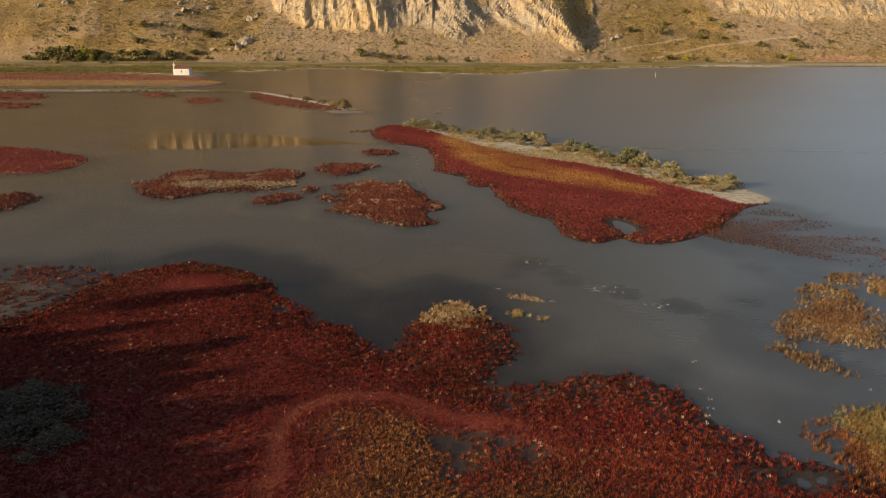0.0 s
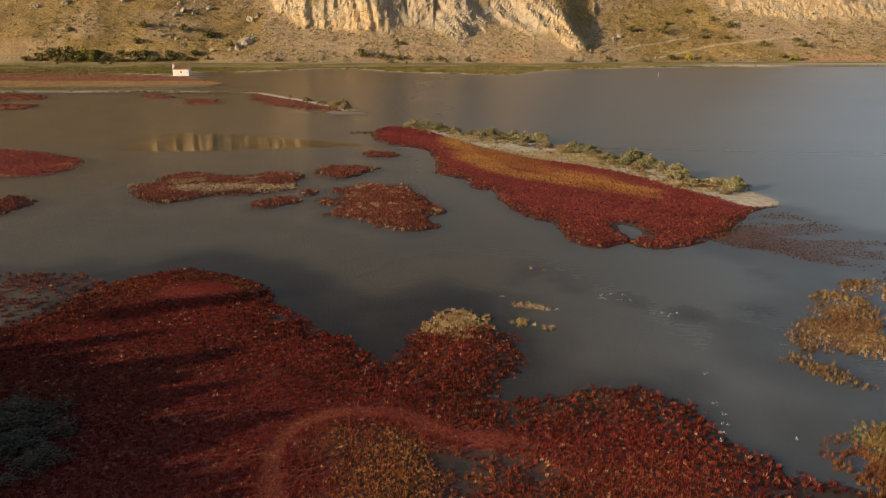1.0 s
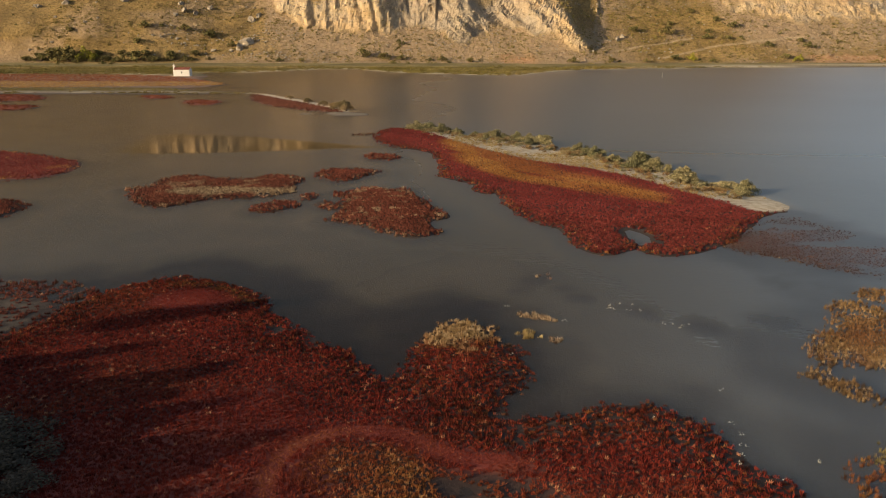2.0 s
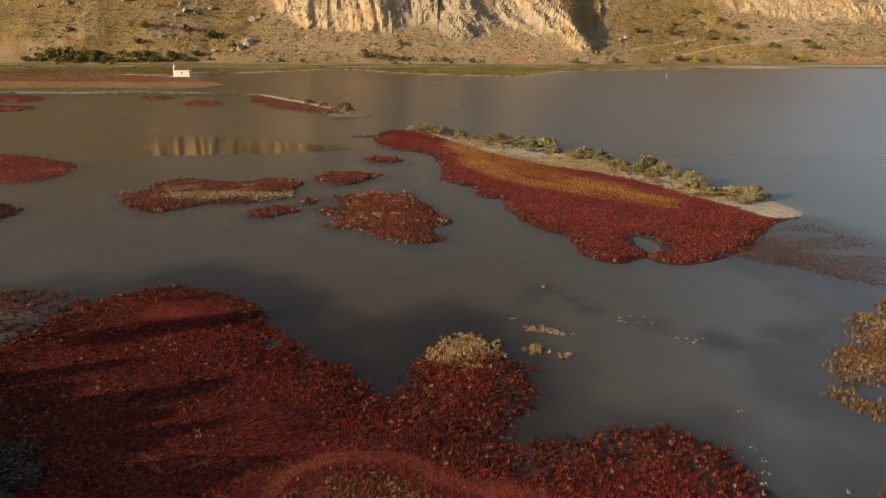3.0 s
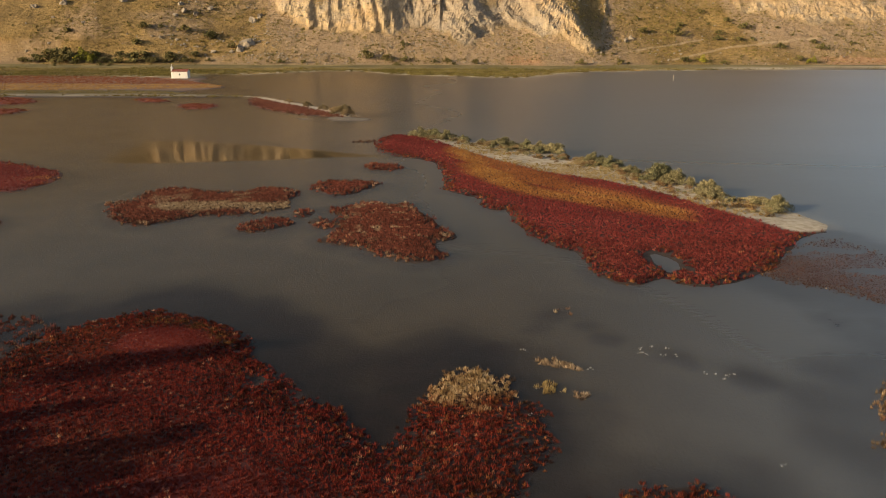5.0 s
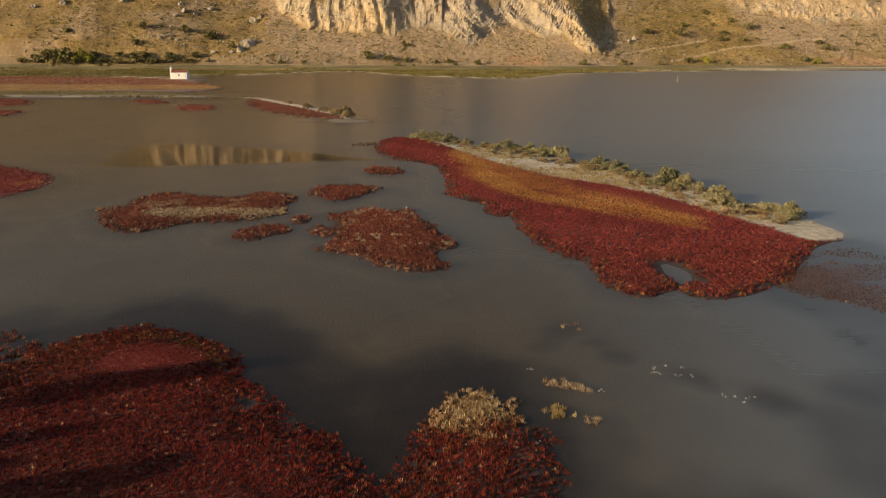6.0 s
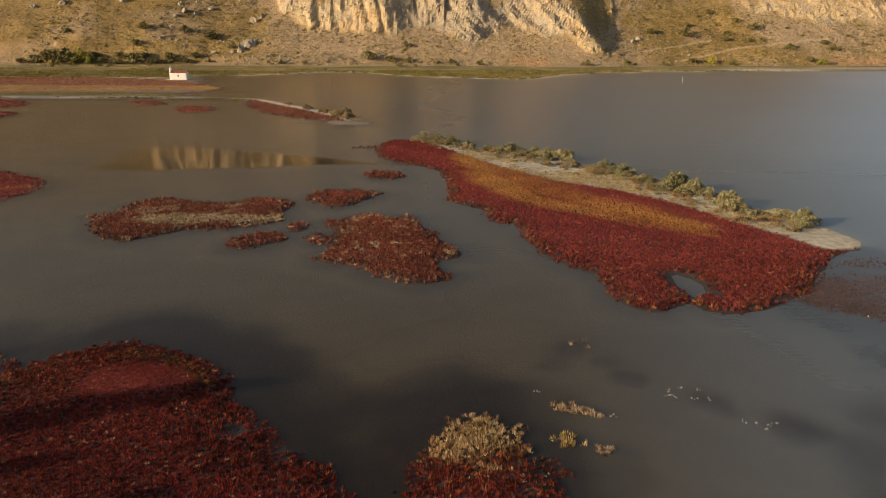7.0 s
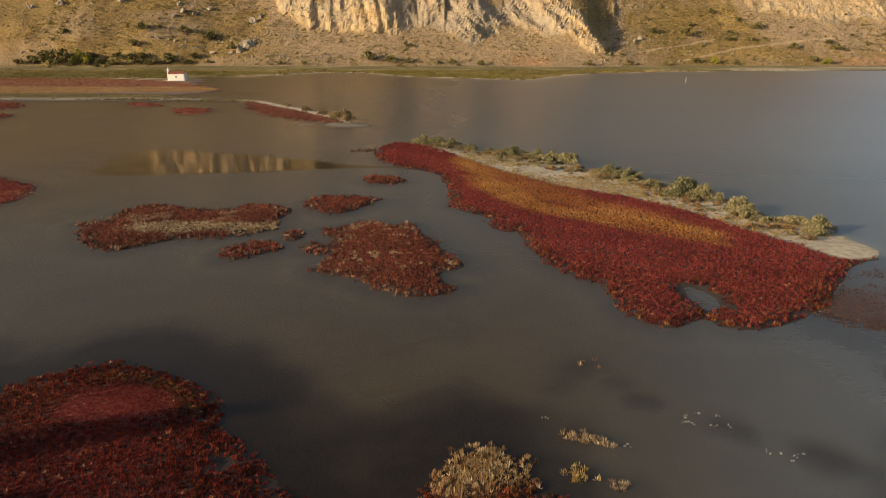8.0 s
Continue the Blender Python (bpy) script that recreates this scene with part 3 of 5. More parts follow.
NSTEP = 190
hz = np.zeros((NSTEP, len(hx)))
hs = np.zeros((NSTEP, len(hx)))
hrock = np.zeros((NSTEP, len(hx)))
even = np.exp(-0.5 * ((hx[:, None] - hx[None, :]) / 3.0) ** 2) * np.gradient(hx)[None, :]
even /= even.sum(axis=1, keepdims=True)
zf, zt = even @ along(CLIFF_FOOT, hx), even @ along(CLIFF_TOP, hx)
crest = along(CREST, hx) + 5 * fbm(hx * 0.02, hx * 0 + 3)
upper_x = smooth(-166, -160, hx) * smooth(-66, -74, hx)
z, s = np.zeros(len(hx)) - 0.3, np.zeros(len(hx))
for i in range(NSTEP):
    hz[i], hs[i] = z, s
    cliff = smooth(-3, 3, z - zf) * smooth(3, -3, z - zt)
    cliff = np.maximum(cliff, smooth(39, 42, z) * smooth(66, 63, z) * upper_x)
    base = np.where(s < 14, 7.0, np.where(z < 14, 25.0, 31.0)) * smooth(crest + 4, crest - 8, z)
    steep = np.where(hx > 110, 36.0, np.where(hx > -5, 44.0, 52.0))
    angle = np.radians(base * (1 - cliff) + steep * cliff)
    hrock[i] = cliff
    size = 0.62 * 1.012 ** i
    z, s = z + size * np.sin(angle), s + size * np.cos(angle)
HX = np.broadcast_to(hx, hz.shape).copy()
jag = fbm(HX * 0.13, hz * 0.16 + 11, 5)
hrock = np.clip(smooth(-1.5, 1.5, hz - zf + 4.5 * jag) * smooth(3, -3, hz - zt + 6 * jag), 0, 1)
hrock = np.maximum(hrock, smooth(39, 41, hz + 3 * jag) * smooth(66, 64, hz + 3 * jag) * upper_x * smooth(-0.25, 0.05, fbm(HX * 0.06, hz * 0.02 + 2, 3)))
hrock *= smooth(-0.75, -0.2, fbm(HX * 0.1 + 30, hz * 0.1, 3))
proud = along(PROUD, HX + 0.85 * (hz - 4) * smooth(24, 44, HX) * smooth(110, 90, HX)) * smooth(2, 16, hz)
rough = fbm(HX * 0.05, hs * 0.05, 5) * 2.5 * smooth(1, 8, hz)
crag = 1 - np.abs(fbm(HX * 0.16 + 0.10 * hz, hz * 0.16 - 0.05 * HX, 5)) * 2
ribs = fbm(HX * 0.10 + 0.04 * hz, hz * 0.10, 6) * 3.6 - crag * 2.0 + 1.0 + fbm(HX * 0.75 + 0.1 * hz, hz * 0.3, 3) * 1.3
flutes = fbm(HX * 0.17 + 0.05 * hz, hz * 0.035 + 2, 4) * 4.2 + fbm(HX * 0.62 + 0.08 * hz, hz * 0.10, 3) * 1.1 - crag * 0.6
ribs = ribs + (flutes - ribs) * 0.85 * smooth(-10, -20, HX)
slant = fbm((HX + 1.1 * hz) * 0.16, (hz - 0.5 * HX) * 0.05 + 5, 5) * 5.5 + fbm((HX + 0.8 * hz) * 0.6, hz * 0.25, 3) * 1.4
ribs = ribs + (slant - ribs) * 0.75 * smooth(-14, 0, HX) * smooth(110, 90, HX)
ribs = ribs * (1 - 0.62 * smooth(108, 122, HX))
foot_y = 336 + 5 * fbm(hx * 0.02, hx * 0 + 9) + np.clip(hx - 60, 0, 500) * 0.06
HY = foot_y + hs - proud + ribs * hrock + rough * 0.7
HZ = hz + (fbm(HX * 0.35, hs * 0.35, 4) * 0.5 + rough * 0.35) * smooth(0.5, 3, hz) * (1 - 0.6 * hrock)
HZ = HZ + hrock * fbm(HX * 0.4 + 40, hz * 0.5, 4) * 1.1
scree = np.maximum(smooth(14, 3, np.abs(hz - zf + 5) + 4 * fbm(HX * 0.1, hz * 0.1)) * (hz < zf + 2), smooth(-110, -50, hx) * smooth(95, 70, hx) * smooth(22, 8, hz) * 0.8) * (1 - hrock)
scree = np.maximum(scree, 0.7 * smooth(0.1, 0.5, fbm(HX * 0.04 + 7, hz * 0.08, 4)))
orange = np.maximum(smooth(160, 164, HX) * smooth(215, 205, HX), smooth(22, 25, HX) * smooth(41, 37, HX)) * smooth(0.5, 1.0, hz) * smooth(4.4, 3.4, hz + 1.6 * fbm(HX * 0.25, hz * 0.5)) * smooth(-0.5, 0.0, fbm(HX * 0.15 + 8, hz * 0.3, 3))
track = np.maximum(smooth(0.5, 0.2, from_line([(96, 2.6), (118, 6.3), (145, 9.8), (165, 11)], HX, hz)), smooth(0.45, 0.15, from_line([(75, 5.4), (95, 8), (113, 10.6)], HX, hz)))
track = track * (0.6 + 0.4 * fbm(HX * 0.3, hz))
# the scrub mask lies above the view and darkens what the bay mirrors
hillside = new("hillside", mesh_of("hillside", np.stack((HX, HY, HZ), axis=-1).reshape(-1, 3), grid_faces(NSTEP, len(hx)), HILL,
                                   {"rock": hrock, "dull": smooth(-24, -6, HX + 0.5 * hz) * smooth(66, 46, HX + 0.7 * hz), "scrub": 0.85 * smooth(32, 42, hz + 4 * jag) * smooth(10, -70, HX), "scree": np.clip(scree, 0, 1), "orange": orange, "track": np.clip(track, 0, 1)}, soft=False))
tagged(hillside, "dry ochre hillside with pale limestone cliffs", "hill", kind="structure")


def hill_point(x, height):
    j = int(np.argmin(np.abs(hx - x)))
    i = int(np.argmax(hz[:, j] >= height))
    return Vector((HX[i, j], HY[i, j], HZ[i, j]))


# ---- marsh plants ----
def spiky_clump(count, lean, seed):
    """A tuft of short upright stems, one unit wide and high."""
    r = np.random.default_rng(seed)
    verts, faces = [], []
    for k in range(count):
        a = r.uniform(0, 2 * math.pi)
        out = math.sqrt(r.uniform(0, 1)) * 0.5
        base = np.array((math.cos(a) * out * 0.7, math.sin(a) * out * 0.7, -0.08))
        tip = np.array((math.cos(a) * out * (1 + lean), math.sin(a) * out * (1 + lean), r.uniform(0.6, 1.05) - out * 0.5))
        wide = r.uniform(0.07, 0.13)
        n = len(verts)
        for q in range(3):
            b = a + 2 * math.pi * q / 3
            verts.append(base + np.array((math.cos(b) * wide, math.sin(b) * wide, 0)))
        verts.append(tip)
        faces += [(n + q, n + (q + 1) % 3, n + 3) for q in range(3)]
    return np.array(verts), np.array(faces)


def cushion(count, seed):
    """A rounded bushy tuft of many thin stems, one unit wide and high."""
    r = np.random.default_rng(seed)
    verts, faces = [], []
    for k in range(count):
        a = k * 2.4 + r.uniform(-0.5, 0.5)
        out = 0.58 * math.sqrt((k + 0.5) / count) * r.uniform(0.7, 1.3)
        base = np.array((math.cos(a) * out * 0.62, math.sin(a) * out * 0.62, -0.08))
        tip = np.array((math.cos(a + r.uniform(-0.3, 0.3)) * out * 1.15, math.sin(a) * out * 1.15, math.sqrt(max(0.12, 1 - (out / 0.7) ** 2)) * r.uniform(0.6, 1.1)))
        wide = r.uniform(0.07, 0.13)
        n = len(verts)
        for q in range(3):
            b = a + 2 * math.pi * q / 3
            verts.append(base + np.array((math.cos(b) * wide, math.sin(b) * wide, 0)))
        verts.append(tip)
        faces += [(n + q, n + (q + 1) % 3, n + 3) for q in range(3)]
    return np.array(verts), np.array(faces)


CUSHIONS = [cushion(10, 4), cushion(11, 5), cushion(9, 6), cushion(10, 7)]
CLUMPS = [spiky_clump(7, 0.3, 1), spiky_clump(7, 0.7, 2), spiky_clump(7, 0.1, 3)]


def scatter_points(poly, spacing, fringe, r):
    lo, hi = poly.min(axis=0) - 1, poly.max(axis=0) + 1
    if lo[1] < 20:
        lo, hi = np.maximum(lo, (-46, 20)), np.minimum(hi, (46, 80))
    xs, ys = np.meshgrid(np.arange(lo[0], hi[0], spacing), np.arange(lo[1], hi[1], spacing))
    x = (xs + r.uniform(-0.5, 0.5, xs.shape) * spacing).ravel()
    y = (ys + r.uniform(-0.5, 0.5, ys.shape) * spacing).ravel()
    d = inside(poly, x, y) + 0.45 * fbm(x * 0.5, y * 0.5, 3) + 0.3 * fbm(x * 1.7, y * 1.7, 2)
    keep = d > -fringe
    return x[keep], y[keep], d[keep]


def carpet(name, x, y, wide, tall, tone, dry, r, label, growth=None, z=None, forms=None):
    """Tufts at the given places, joined into one growth."""
    z = np.maximum(land_height(x, y), -0.03) if z is None else z
    forms = forms or CLUMPS
    pick = r.integers(0, len(forms), len(x))
    turn = r.uniform(0, 2 * math.pi, len(x))
    verts, faces, tones, drys, start = [], [], [], [], 0
    for k, (cv, cf) in enumerate(forms):
        i = np.flatnonzero(pick == k)
        if not len(i):
            continue
        c, sn = np.cos(turn[i])[:, None], np.sin(turn[i])[:, None]
        px = (cv[:, 0] * c - cv[:, 1] * sn) * wide[i][:, None] + x[i][:, None]
        py = (cv[:, 0] * sn + cv[:, 1] * c) * wide[i][:, None] + y[i][:, None]
        pz = cv[:, 2] * tall[i][:, None] + z[i][:, None]
        verts.append(np.stack((px, py, pz), axis=-1).reshape(-1, 3))
        faces.append((cf[None] + (np.arange(len(i)) * len(cv))[:, None, None]).reshape(-1, 3) + start)
        tones.append((tone[i][:, None] + 0 * px).ravel())
        drys.append((dry[i][:, None] + 0 * px).ravel())
        start += len(i) * len(cv)
    ob = new(name, mesh_of(name, np.concatenate(verts), np.concatenate(faces), growth or GLASSWORT,
                           {"tone": np.clip(np.concatenate(tones), 0, 1), "dry": np.clip(np.concatenate(drys), 0, 1)}))
    return tagged(ob, label, "marsh plants", kind="stuff")


def near_marsh():
    r = np.random.default_rng(11)
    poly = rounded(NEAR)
    for tufted in (False, True):
        x, y, d = scatter_points(poly, 0.175 if tufted else 0.145, 1.1, r)
        velvet = velvet_at(x, y)
        seen = (y > 25) & (np.abs(x) < 23 + (y - 28) * 0.54) & ((r.random(len(x)) < velvet) != tufted)
        x, y, d = x[seen], y[seen], d[seen]
        edge = smooth(4.5, 0.6, d + 1.6 * fbm(x * 0.25, y * 0.25, 3))
        ring = inside(rounded(RING), x, y) + 0.6 * fbm(x * 0.4, y * 0.4)
        bare = inside(rounded(BARE), x, y)
        fray = smooth(2.0, 3.6, x) * smooth(4.2, 0.8, d + 1.6 * fbm(x * 0.5, y * 0.5, 3))
        keep = r.random(len(x)) < np.where(bare > 0, 0.95, (1 - 0.2 * edge) * (1 - 0.45 * fray) * smooth(-1.2, 0.4, d + 0.5 * fbm(x * 0.8, y * 0.8, 2)))
        gap = pool_gap(x, y)
        keep &= (gap > 0) & (r.random(len(x)) < 0.35 + 0.65 * smooth(0.0, 1.2, gap))
        pools = smooth(0.25, 0.45, fbm(x * 0.35 + 3, y * 0.35, 3)) * (ring > 0.5) * smooth(0, 4, x + 1)
        keep &= r.random(len(x)) > 0.55 * pools
        x, y, d, edge, ring, bare, fray = (v[keep] for v in (x, y, d, edge, ring, bare, fray))
        n = len(x)
        low = smooth(0, 0.8, bare)
        wide = (0.17 + 0.17 * r.random(n) ** 1.6) * (1 + 0.15 * edge) if tufted else r.uniform(0.13, 0.24, n)
        tall = ((0.10 + 0.12 * r.random(n) ** 1.5) if tufted else r.uniform(0.12, 0.2, n)) * (1 + 0.25 * edge) * (1 - 0.35 * low)
        dry = 0.8 * smooth(0.3, 2.0, ring) * smooth(-0.5, 0.3, fbm(x * 0.2, y * 0.2) + 0.25) * (0.45 + 0.55 * r.random(n)) + 0.45 * edge * (r.random(n) < 0.11)
        dry += 0.22 * smooth(-0.1, 0.4, fbm(x * 0.12 + 60, y * 0.12, 3)) * r.random(n)
        dry += 0.85 * (r.random(n) < 0.5) * smooth(0.9, 0.3, from_line([(-21.5, 60.0), (-19.0, 60.0), (-16.6, 58.2), (-14.9, 56.4)], x, y))
        rim = smooth(0.75, 0.3, np.abs(ring + 0.5 + 0.3 * fbm(x * 0.8, y * 0.8, 2))) * smooth(26, 29, y) * smooth(6, 3, x)
        tall *= 1 - 0.55 * rim
        dry += 0.05 * rim + 0.22 * rim * smooth(-3, -6, x)
        tip = smooth(46.6, 49.6, y + 1.4 * fbm(x * 0.7, y * 0.7) - 0.35 * np.maximum(x - 2, 0)) * smooth(-2.5, -0.5, x) * smooth(6, 4, x)
        dry += tip * r.uniform(0.5, 1.1, n)
        tone = np.clip(r.normal(0.38, 0.20 if tufted else 0.1, n) - 0.16 * edge + 0.26 * low + 0.08 * rim - 0.05 * (not tufted) - 0.02 * smooth(0.5, 2, ring) + 0.24 * tip + 0.4 * (r.random(n) < 0.03 + 0.10 * edge * tufted) + 0.16 * fbm(x * 0.15, y * 0.15), 0, 1)
        dry = np.clip(dry * (1 - low), 0, 1)
        forms = CUSHIONS if tufted else CLUMPS
        if not tufted:
            carpet("glasswort_carpet", x, y, wide, tall, tone, dry, r, "low velvety dark red glasswort on the muddy shore", RUSTY)
            continue
        point = tip > 0.35
        carpet("dry_marsh_point", *(v[point] for v in (x, y, wide * 1.1, tall * 1.25, tone, dry)), r, "tan dry marsh plants at the tip of the point", TAN_MARSH, forms=forms)
        x, y, wide, tall, tone, dry = (v[~point] for v in (x, y, wide, tall, tone, dry))
        carpet("glasswort_marsh", x, y, wide, tall, tone, dry, r, "dense dark red glasswort covering the muddy shore", RUSTY, forms=forms)


def islet(name, outline, spacing, dryness, seed, label, size=1.0, fringe=0.7, dry_fn=None, keep_fn=None, tone_up=0.0, growth=None, rise=1.0, forms=None):
    r = np.random.default_rng(seed)
    x, y, d = scatter_points(rounded(outline), spacing, fringe, r)
    if keep_fn:
        k = r.random(len(x)) < keep_fn(x, y, d)
        x, y, d = x[k], y[k], d[k]
    edge = smooth(1.8, 0.2, d + 0.6 * fbm(x * 0.5, y * 0.5, 2))
    k = r.random(len(x)) < (1 - 0.5 * edge) * smooth(-fringe - 0.1, 0.3, d)
    x, y, d, edge = x[k], y[k], d[k], edge[k]
    dry = dryness + 0.55 * edge * (r.random(len(x)) < 0.25) + (dry_fn(x, y, d) if dry_fn else 0)
    wide = r.uniform(1.0, 1.7, len(x)) * spacing * size
    tall = r.uniform(0.15, 0.30, len(x)) * size * rise * (1 + 0.5 * edge)
    tone = np.clip(r.normal(0.40, 0.17 if forms else 0.08, len(x)) + tone_up + (0.12 * dry_fn(x, y, d) if dry_fn else 0) + 0.34 * (r.random(len(x)) < 0.03 + 0.09 * edge) - 0.16 * edge + 0.15 * fbm(x * 0.15, y * 0.15), 0, 1)
    carpet(name, x, y, wide, tall, tone, dry + 0 * x, r, label, growth, forms=forms)


def gold(x, y, d):
    drift = 5.0 * fbm(x * 0.05 - y * 0.03, y * 0.24 + x * 0.28, 4)
    g = smooth(6.0, 0.3, from_line(GOLD_LINE, x, y) * np.where(y < 108, 1.35, 1.7) + drift)
    pale_g = smooth(6.0, 0.3, from_line(PALE_GOLD_LINE, x, y) * 1.5 + drift)
    return np.maximum(0.8 * g, 0.5 * pale_g)


def off_sand(x, y, d):
    return 1 - smooth(-0.6, 0.6, inside(rounded(SAND), x, y) + 0.5 * fbm(x * 0.6, y * 0.6))


def specks(x, y, d):
    return 0.7 * smooth(0.16, 0.5, fbm(x * 1.5 + 20, y * 1.0, 3)) * smooth(79, 83, y)


def pale(x, y, d):
    return np.maximum(1.0 * smooth(2.6, 0.8, from_line(PALE_LINE, x, y) + 1.6 * fbm(x * 0.5, y * 0.5)), 0.5 * smooth(0.15, 0.45, fbm(x * 0.6 + 50, y * 0.45, 4)))


near_marsh()
def island_front(x, y, d):
    """The tufted lakeward part of the island."""
    thin = 1 - 0.7 * smooth(25.5, 33, x + 2 * fbm(x * 0.3, y * 0.3, 2)) * smooth(4.5, 0.5, d)
    return thin * (smooth(91, 80, y + 0.12 * x + 5 * fbm(x * 0.15, y * 0.15, 3)) + 0.8 * smooth(2.0, 0.4, d))


def patchy(low, scale, shift=0.0):
    """Tufts in patches with water between them."""
    return lambda x, y, d: low + (1 - low) * smooth(-0.18, 0.18, fbm(x * scale + 12, y * scale, 3) + shift + 0.12 * np.clip(d, -1, 2))


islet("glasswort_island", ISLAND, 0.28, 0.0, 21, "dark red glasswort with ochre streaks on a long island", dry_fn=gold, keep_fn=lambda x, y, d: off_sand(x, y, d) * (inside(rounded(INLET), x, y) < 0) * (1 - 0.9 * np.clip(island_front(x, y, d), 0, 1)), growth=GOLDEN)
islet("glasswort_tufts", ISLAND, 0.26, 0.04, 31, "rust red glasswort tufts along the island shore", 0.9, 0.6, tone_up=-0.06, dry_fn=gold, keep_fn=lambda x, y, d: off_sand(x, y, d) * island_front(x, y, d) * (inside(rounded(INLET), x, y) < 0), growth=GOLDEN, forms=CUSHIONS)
islet("glasswort_shallows", SPARSE, 0.14, 0.4, 22, "sparse brownish glasswort standing in shallow water", 0.8, keep_fn=lambda x, y, d: (0.45 + 0.55 * smooth(37, 29, x)) * smooth(-0.3, 0.15, fbm(x * 0.22, y * 0.5, 4) + 0.3 * smooth(36, 28, x)), tone_up=-0.42, rise=0.65, forms=CUSHIONS)
islet("dry_marsh_clump", CLUMP_A, 0.135, 0.72, 23, "tan dry marsh plants standing in shallow water", growth=TAN_MARSH, tone_up=-0.06, dry_fn=lambda x, y, d: 0.45 * fbm(x * 0.4, y * 0.4), keep_fn=lambda x, y, d: patchy(0.3, 0.7, -0.04)(x, y, d) * (0.5 + 0.5 * smooth(23, 26, x)), forms=CUSHIONS)
islet("dry_marsh_clump", CLUMP_B, 0.15, 0.8, 24, "tan dry marsh plants standing in shallow water", growth=TAN_MARSH, tone_up=-0.05, keep_fn=patchy(0.12, 0.5, -0.02), forms=CUSHIONS)
islet("dry_marsh_clump", CLUMP_C, 0.13, 0.85, 25, "narrow strip of tan dry marsh plants in water", growth=TAN_MARSH, tone_up=-0.02, keep_fn=patchy(0.35, 0.7, 0.1), forms=CUSHIONS)
islet("dry_marsh_clump", CLUMP_D, 0.135, 0.3, 26, "yellowish brown marsh plants by the red shore", growth=BANK_GRASS, tone_up=-0.1, dry_fn=lambda x, y, d: 0.6 * fbm(x * 0.4, y * 0.4), keep_fn=lambda x, y, d: patchy(0.15, 0.5, 0.0)(x, y, d) * smooth(20.4, 22.8, x), forms=CUSHIONS)
islet("dry_marsh_clump", CLUMP_D, 0.16, 0.5, 32, "brown withered marsh plants by the red shore", growth=RUSTY, tone_up=-0.05, keep_fn=lambda x, y, d: patchy(0.1, 0.6, -0.04)(x, y, d) * smooth(23.4, 21.0, x), forms=CUSHIONS)
islet("glasswort_islet", MID, 0.25, 0.12, 27, "rust red glasswort islet with ragged edges", 1.0, dry_fn=specks, forms=CUSHIONS)
islet("glasswort_islet", LOBE, 0.33, 0.15, 28, "small rust red glasswort islet", forms=CUSHIONS)
islet("glasswort_islet", LONG, 0.28, 0.15, 29, "long red glasswort islet with a pale dry band", 1.0, dry_fn=pale, forms=CUSHIONS)
for seed, outline in enumerate((SMALL_A, SMALL_B, SMALL_C, SMALL_D, SMALL_E, WEST_B)):
    islet("glasswort_islet", outline, 0.32, 0.1, 40 + seed, "small rust red glasswort islet", 1.0, forms=CUSHIONS)
islet("glasswort_shallows", WEST_SHALLOW, 0.3, 0.1, 56, "sparse red glasswort in shallow water", 0.9, forms=CUSHIONS, keep_fn=lambda x, y, d: 0.18 + 0.65 * smooth(-0.3, 0.4, fbm(x * 0.3, y * 0.3, 3)))
islet("glasswort_strip", SPIT, 0.5, 0.25, 51, "red glasswort along the far spit", 1.0, keep_fn=lambda x, y, d: smooth(1.2, 2.6, from_line([(-53, 219.5), (-43, 206), (-32, 192.5), (-22, 178)], x, y)))
for seed, outline in enumerate((STRIP_A, STRIP_B, STRIP_C, STRIP_D)):
    islet("glasswort_strip", outline, 0.9, 0.3, 52 + seed, "low red glasswort strip by the causeway", 0.9, growth=GOLDEN)
FAR_FLAT = [(-190, 231), (-131, 231), (-99, 235), (-78, 239), (-68, 243), (-71, 251), (-85, 266), (-100, 280), (-125, 286), (-190, 288)]
islet("glasswort_flats", FAR_FLAT, 1.0, 0.32, 57, "red and ochre glasswort flats near the chapel", 0.95, tone_up=0.28, growth=GOLDEN, dry_fn=lambda x, y, d: 0.85 * smooth(258, 244, y + 14 * fbm(x * 0.025, y * 0.1, 4)))
BANK = [(-240, 288), (-120, 288), (-100, 286), (-96, 300), (-77, 297), (-51, 318), (-38, 321), (-18, 299), (3, 291), (24, 282.5), (36, 300), (49, 316), (97, 327), (147, 335), (240, 338), (240, 352), (60, 345), (-240, 345)]
islet("bank_grass", BANK, 1.6, 0.15, 58, "olive and straw grass along the far bank", 1.3, growth=BANK_GRASS, dry_fn=lambda x, y, d: 0.8 * smooth(-0.2, 0.5, fbm(x * 0.03, y * 0.08, 4)))
islet("bank_reeds", BANK, 1.9, 0.1, 66, "darker clumps of reeds along the far bank", 0.85, growth=BANK_GRASS, tone_up=-0.1, rise=3.2, keep_fn=lambda x, y, d: smooth(0.0, 0.35, fbm(x * 0.05 + 4, y * 0.1, 4)))
islet("causeway_grass", [(-190, 223), (-60, 223.5), (-76, 227), (-80, 232), (-190, 230)], 1.0, 0.35, 59, "olive and straw grass beside the causeway", 0.8, growth=BANK_GRASS)
islet("causeway_verge", CAUSEWAY, 0.8, 0.3, 67, "patchy olive and brown plants along the causeway", 1.0, growth=BANK_GRASS, tone_up=-0.12, rise=1.6, keep_fn=lambda x, y, d: smooth(-0.15, 0.25, fbm(x * 0.1, y * 0.45, 4)) * (x > -200))
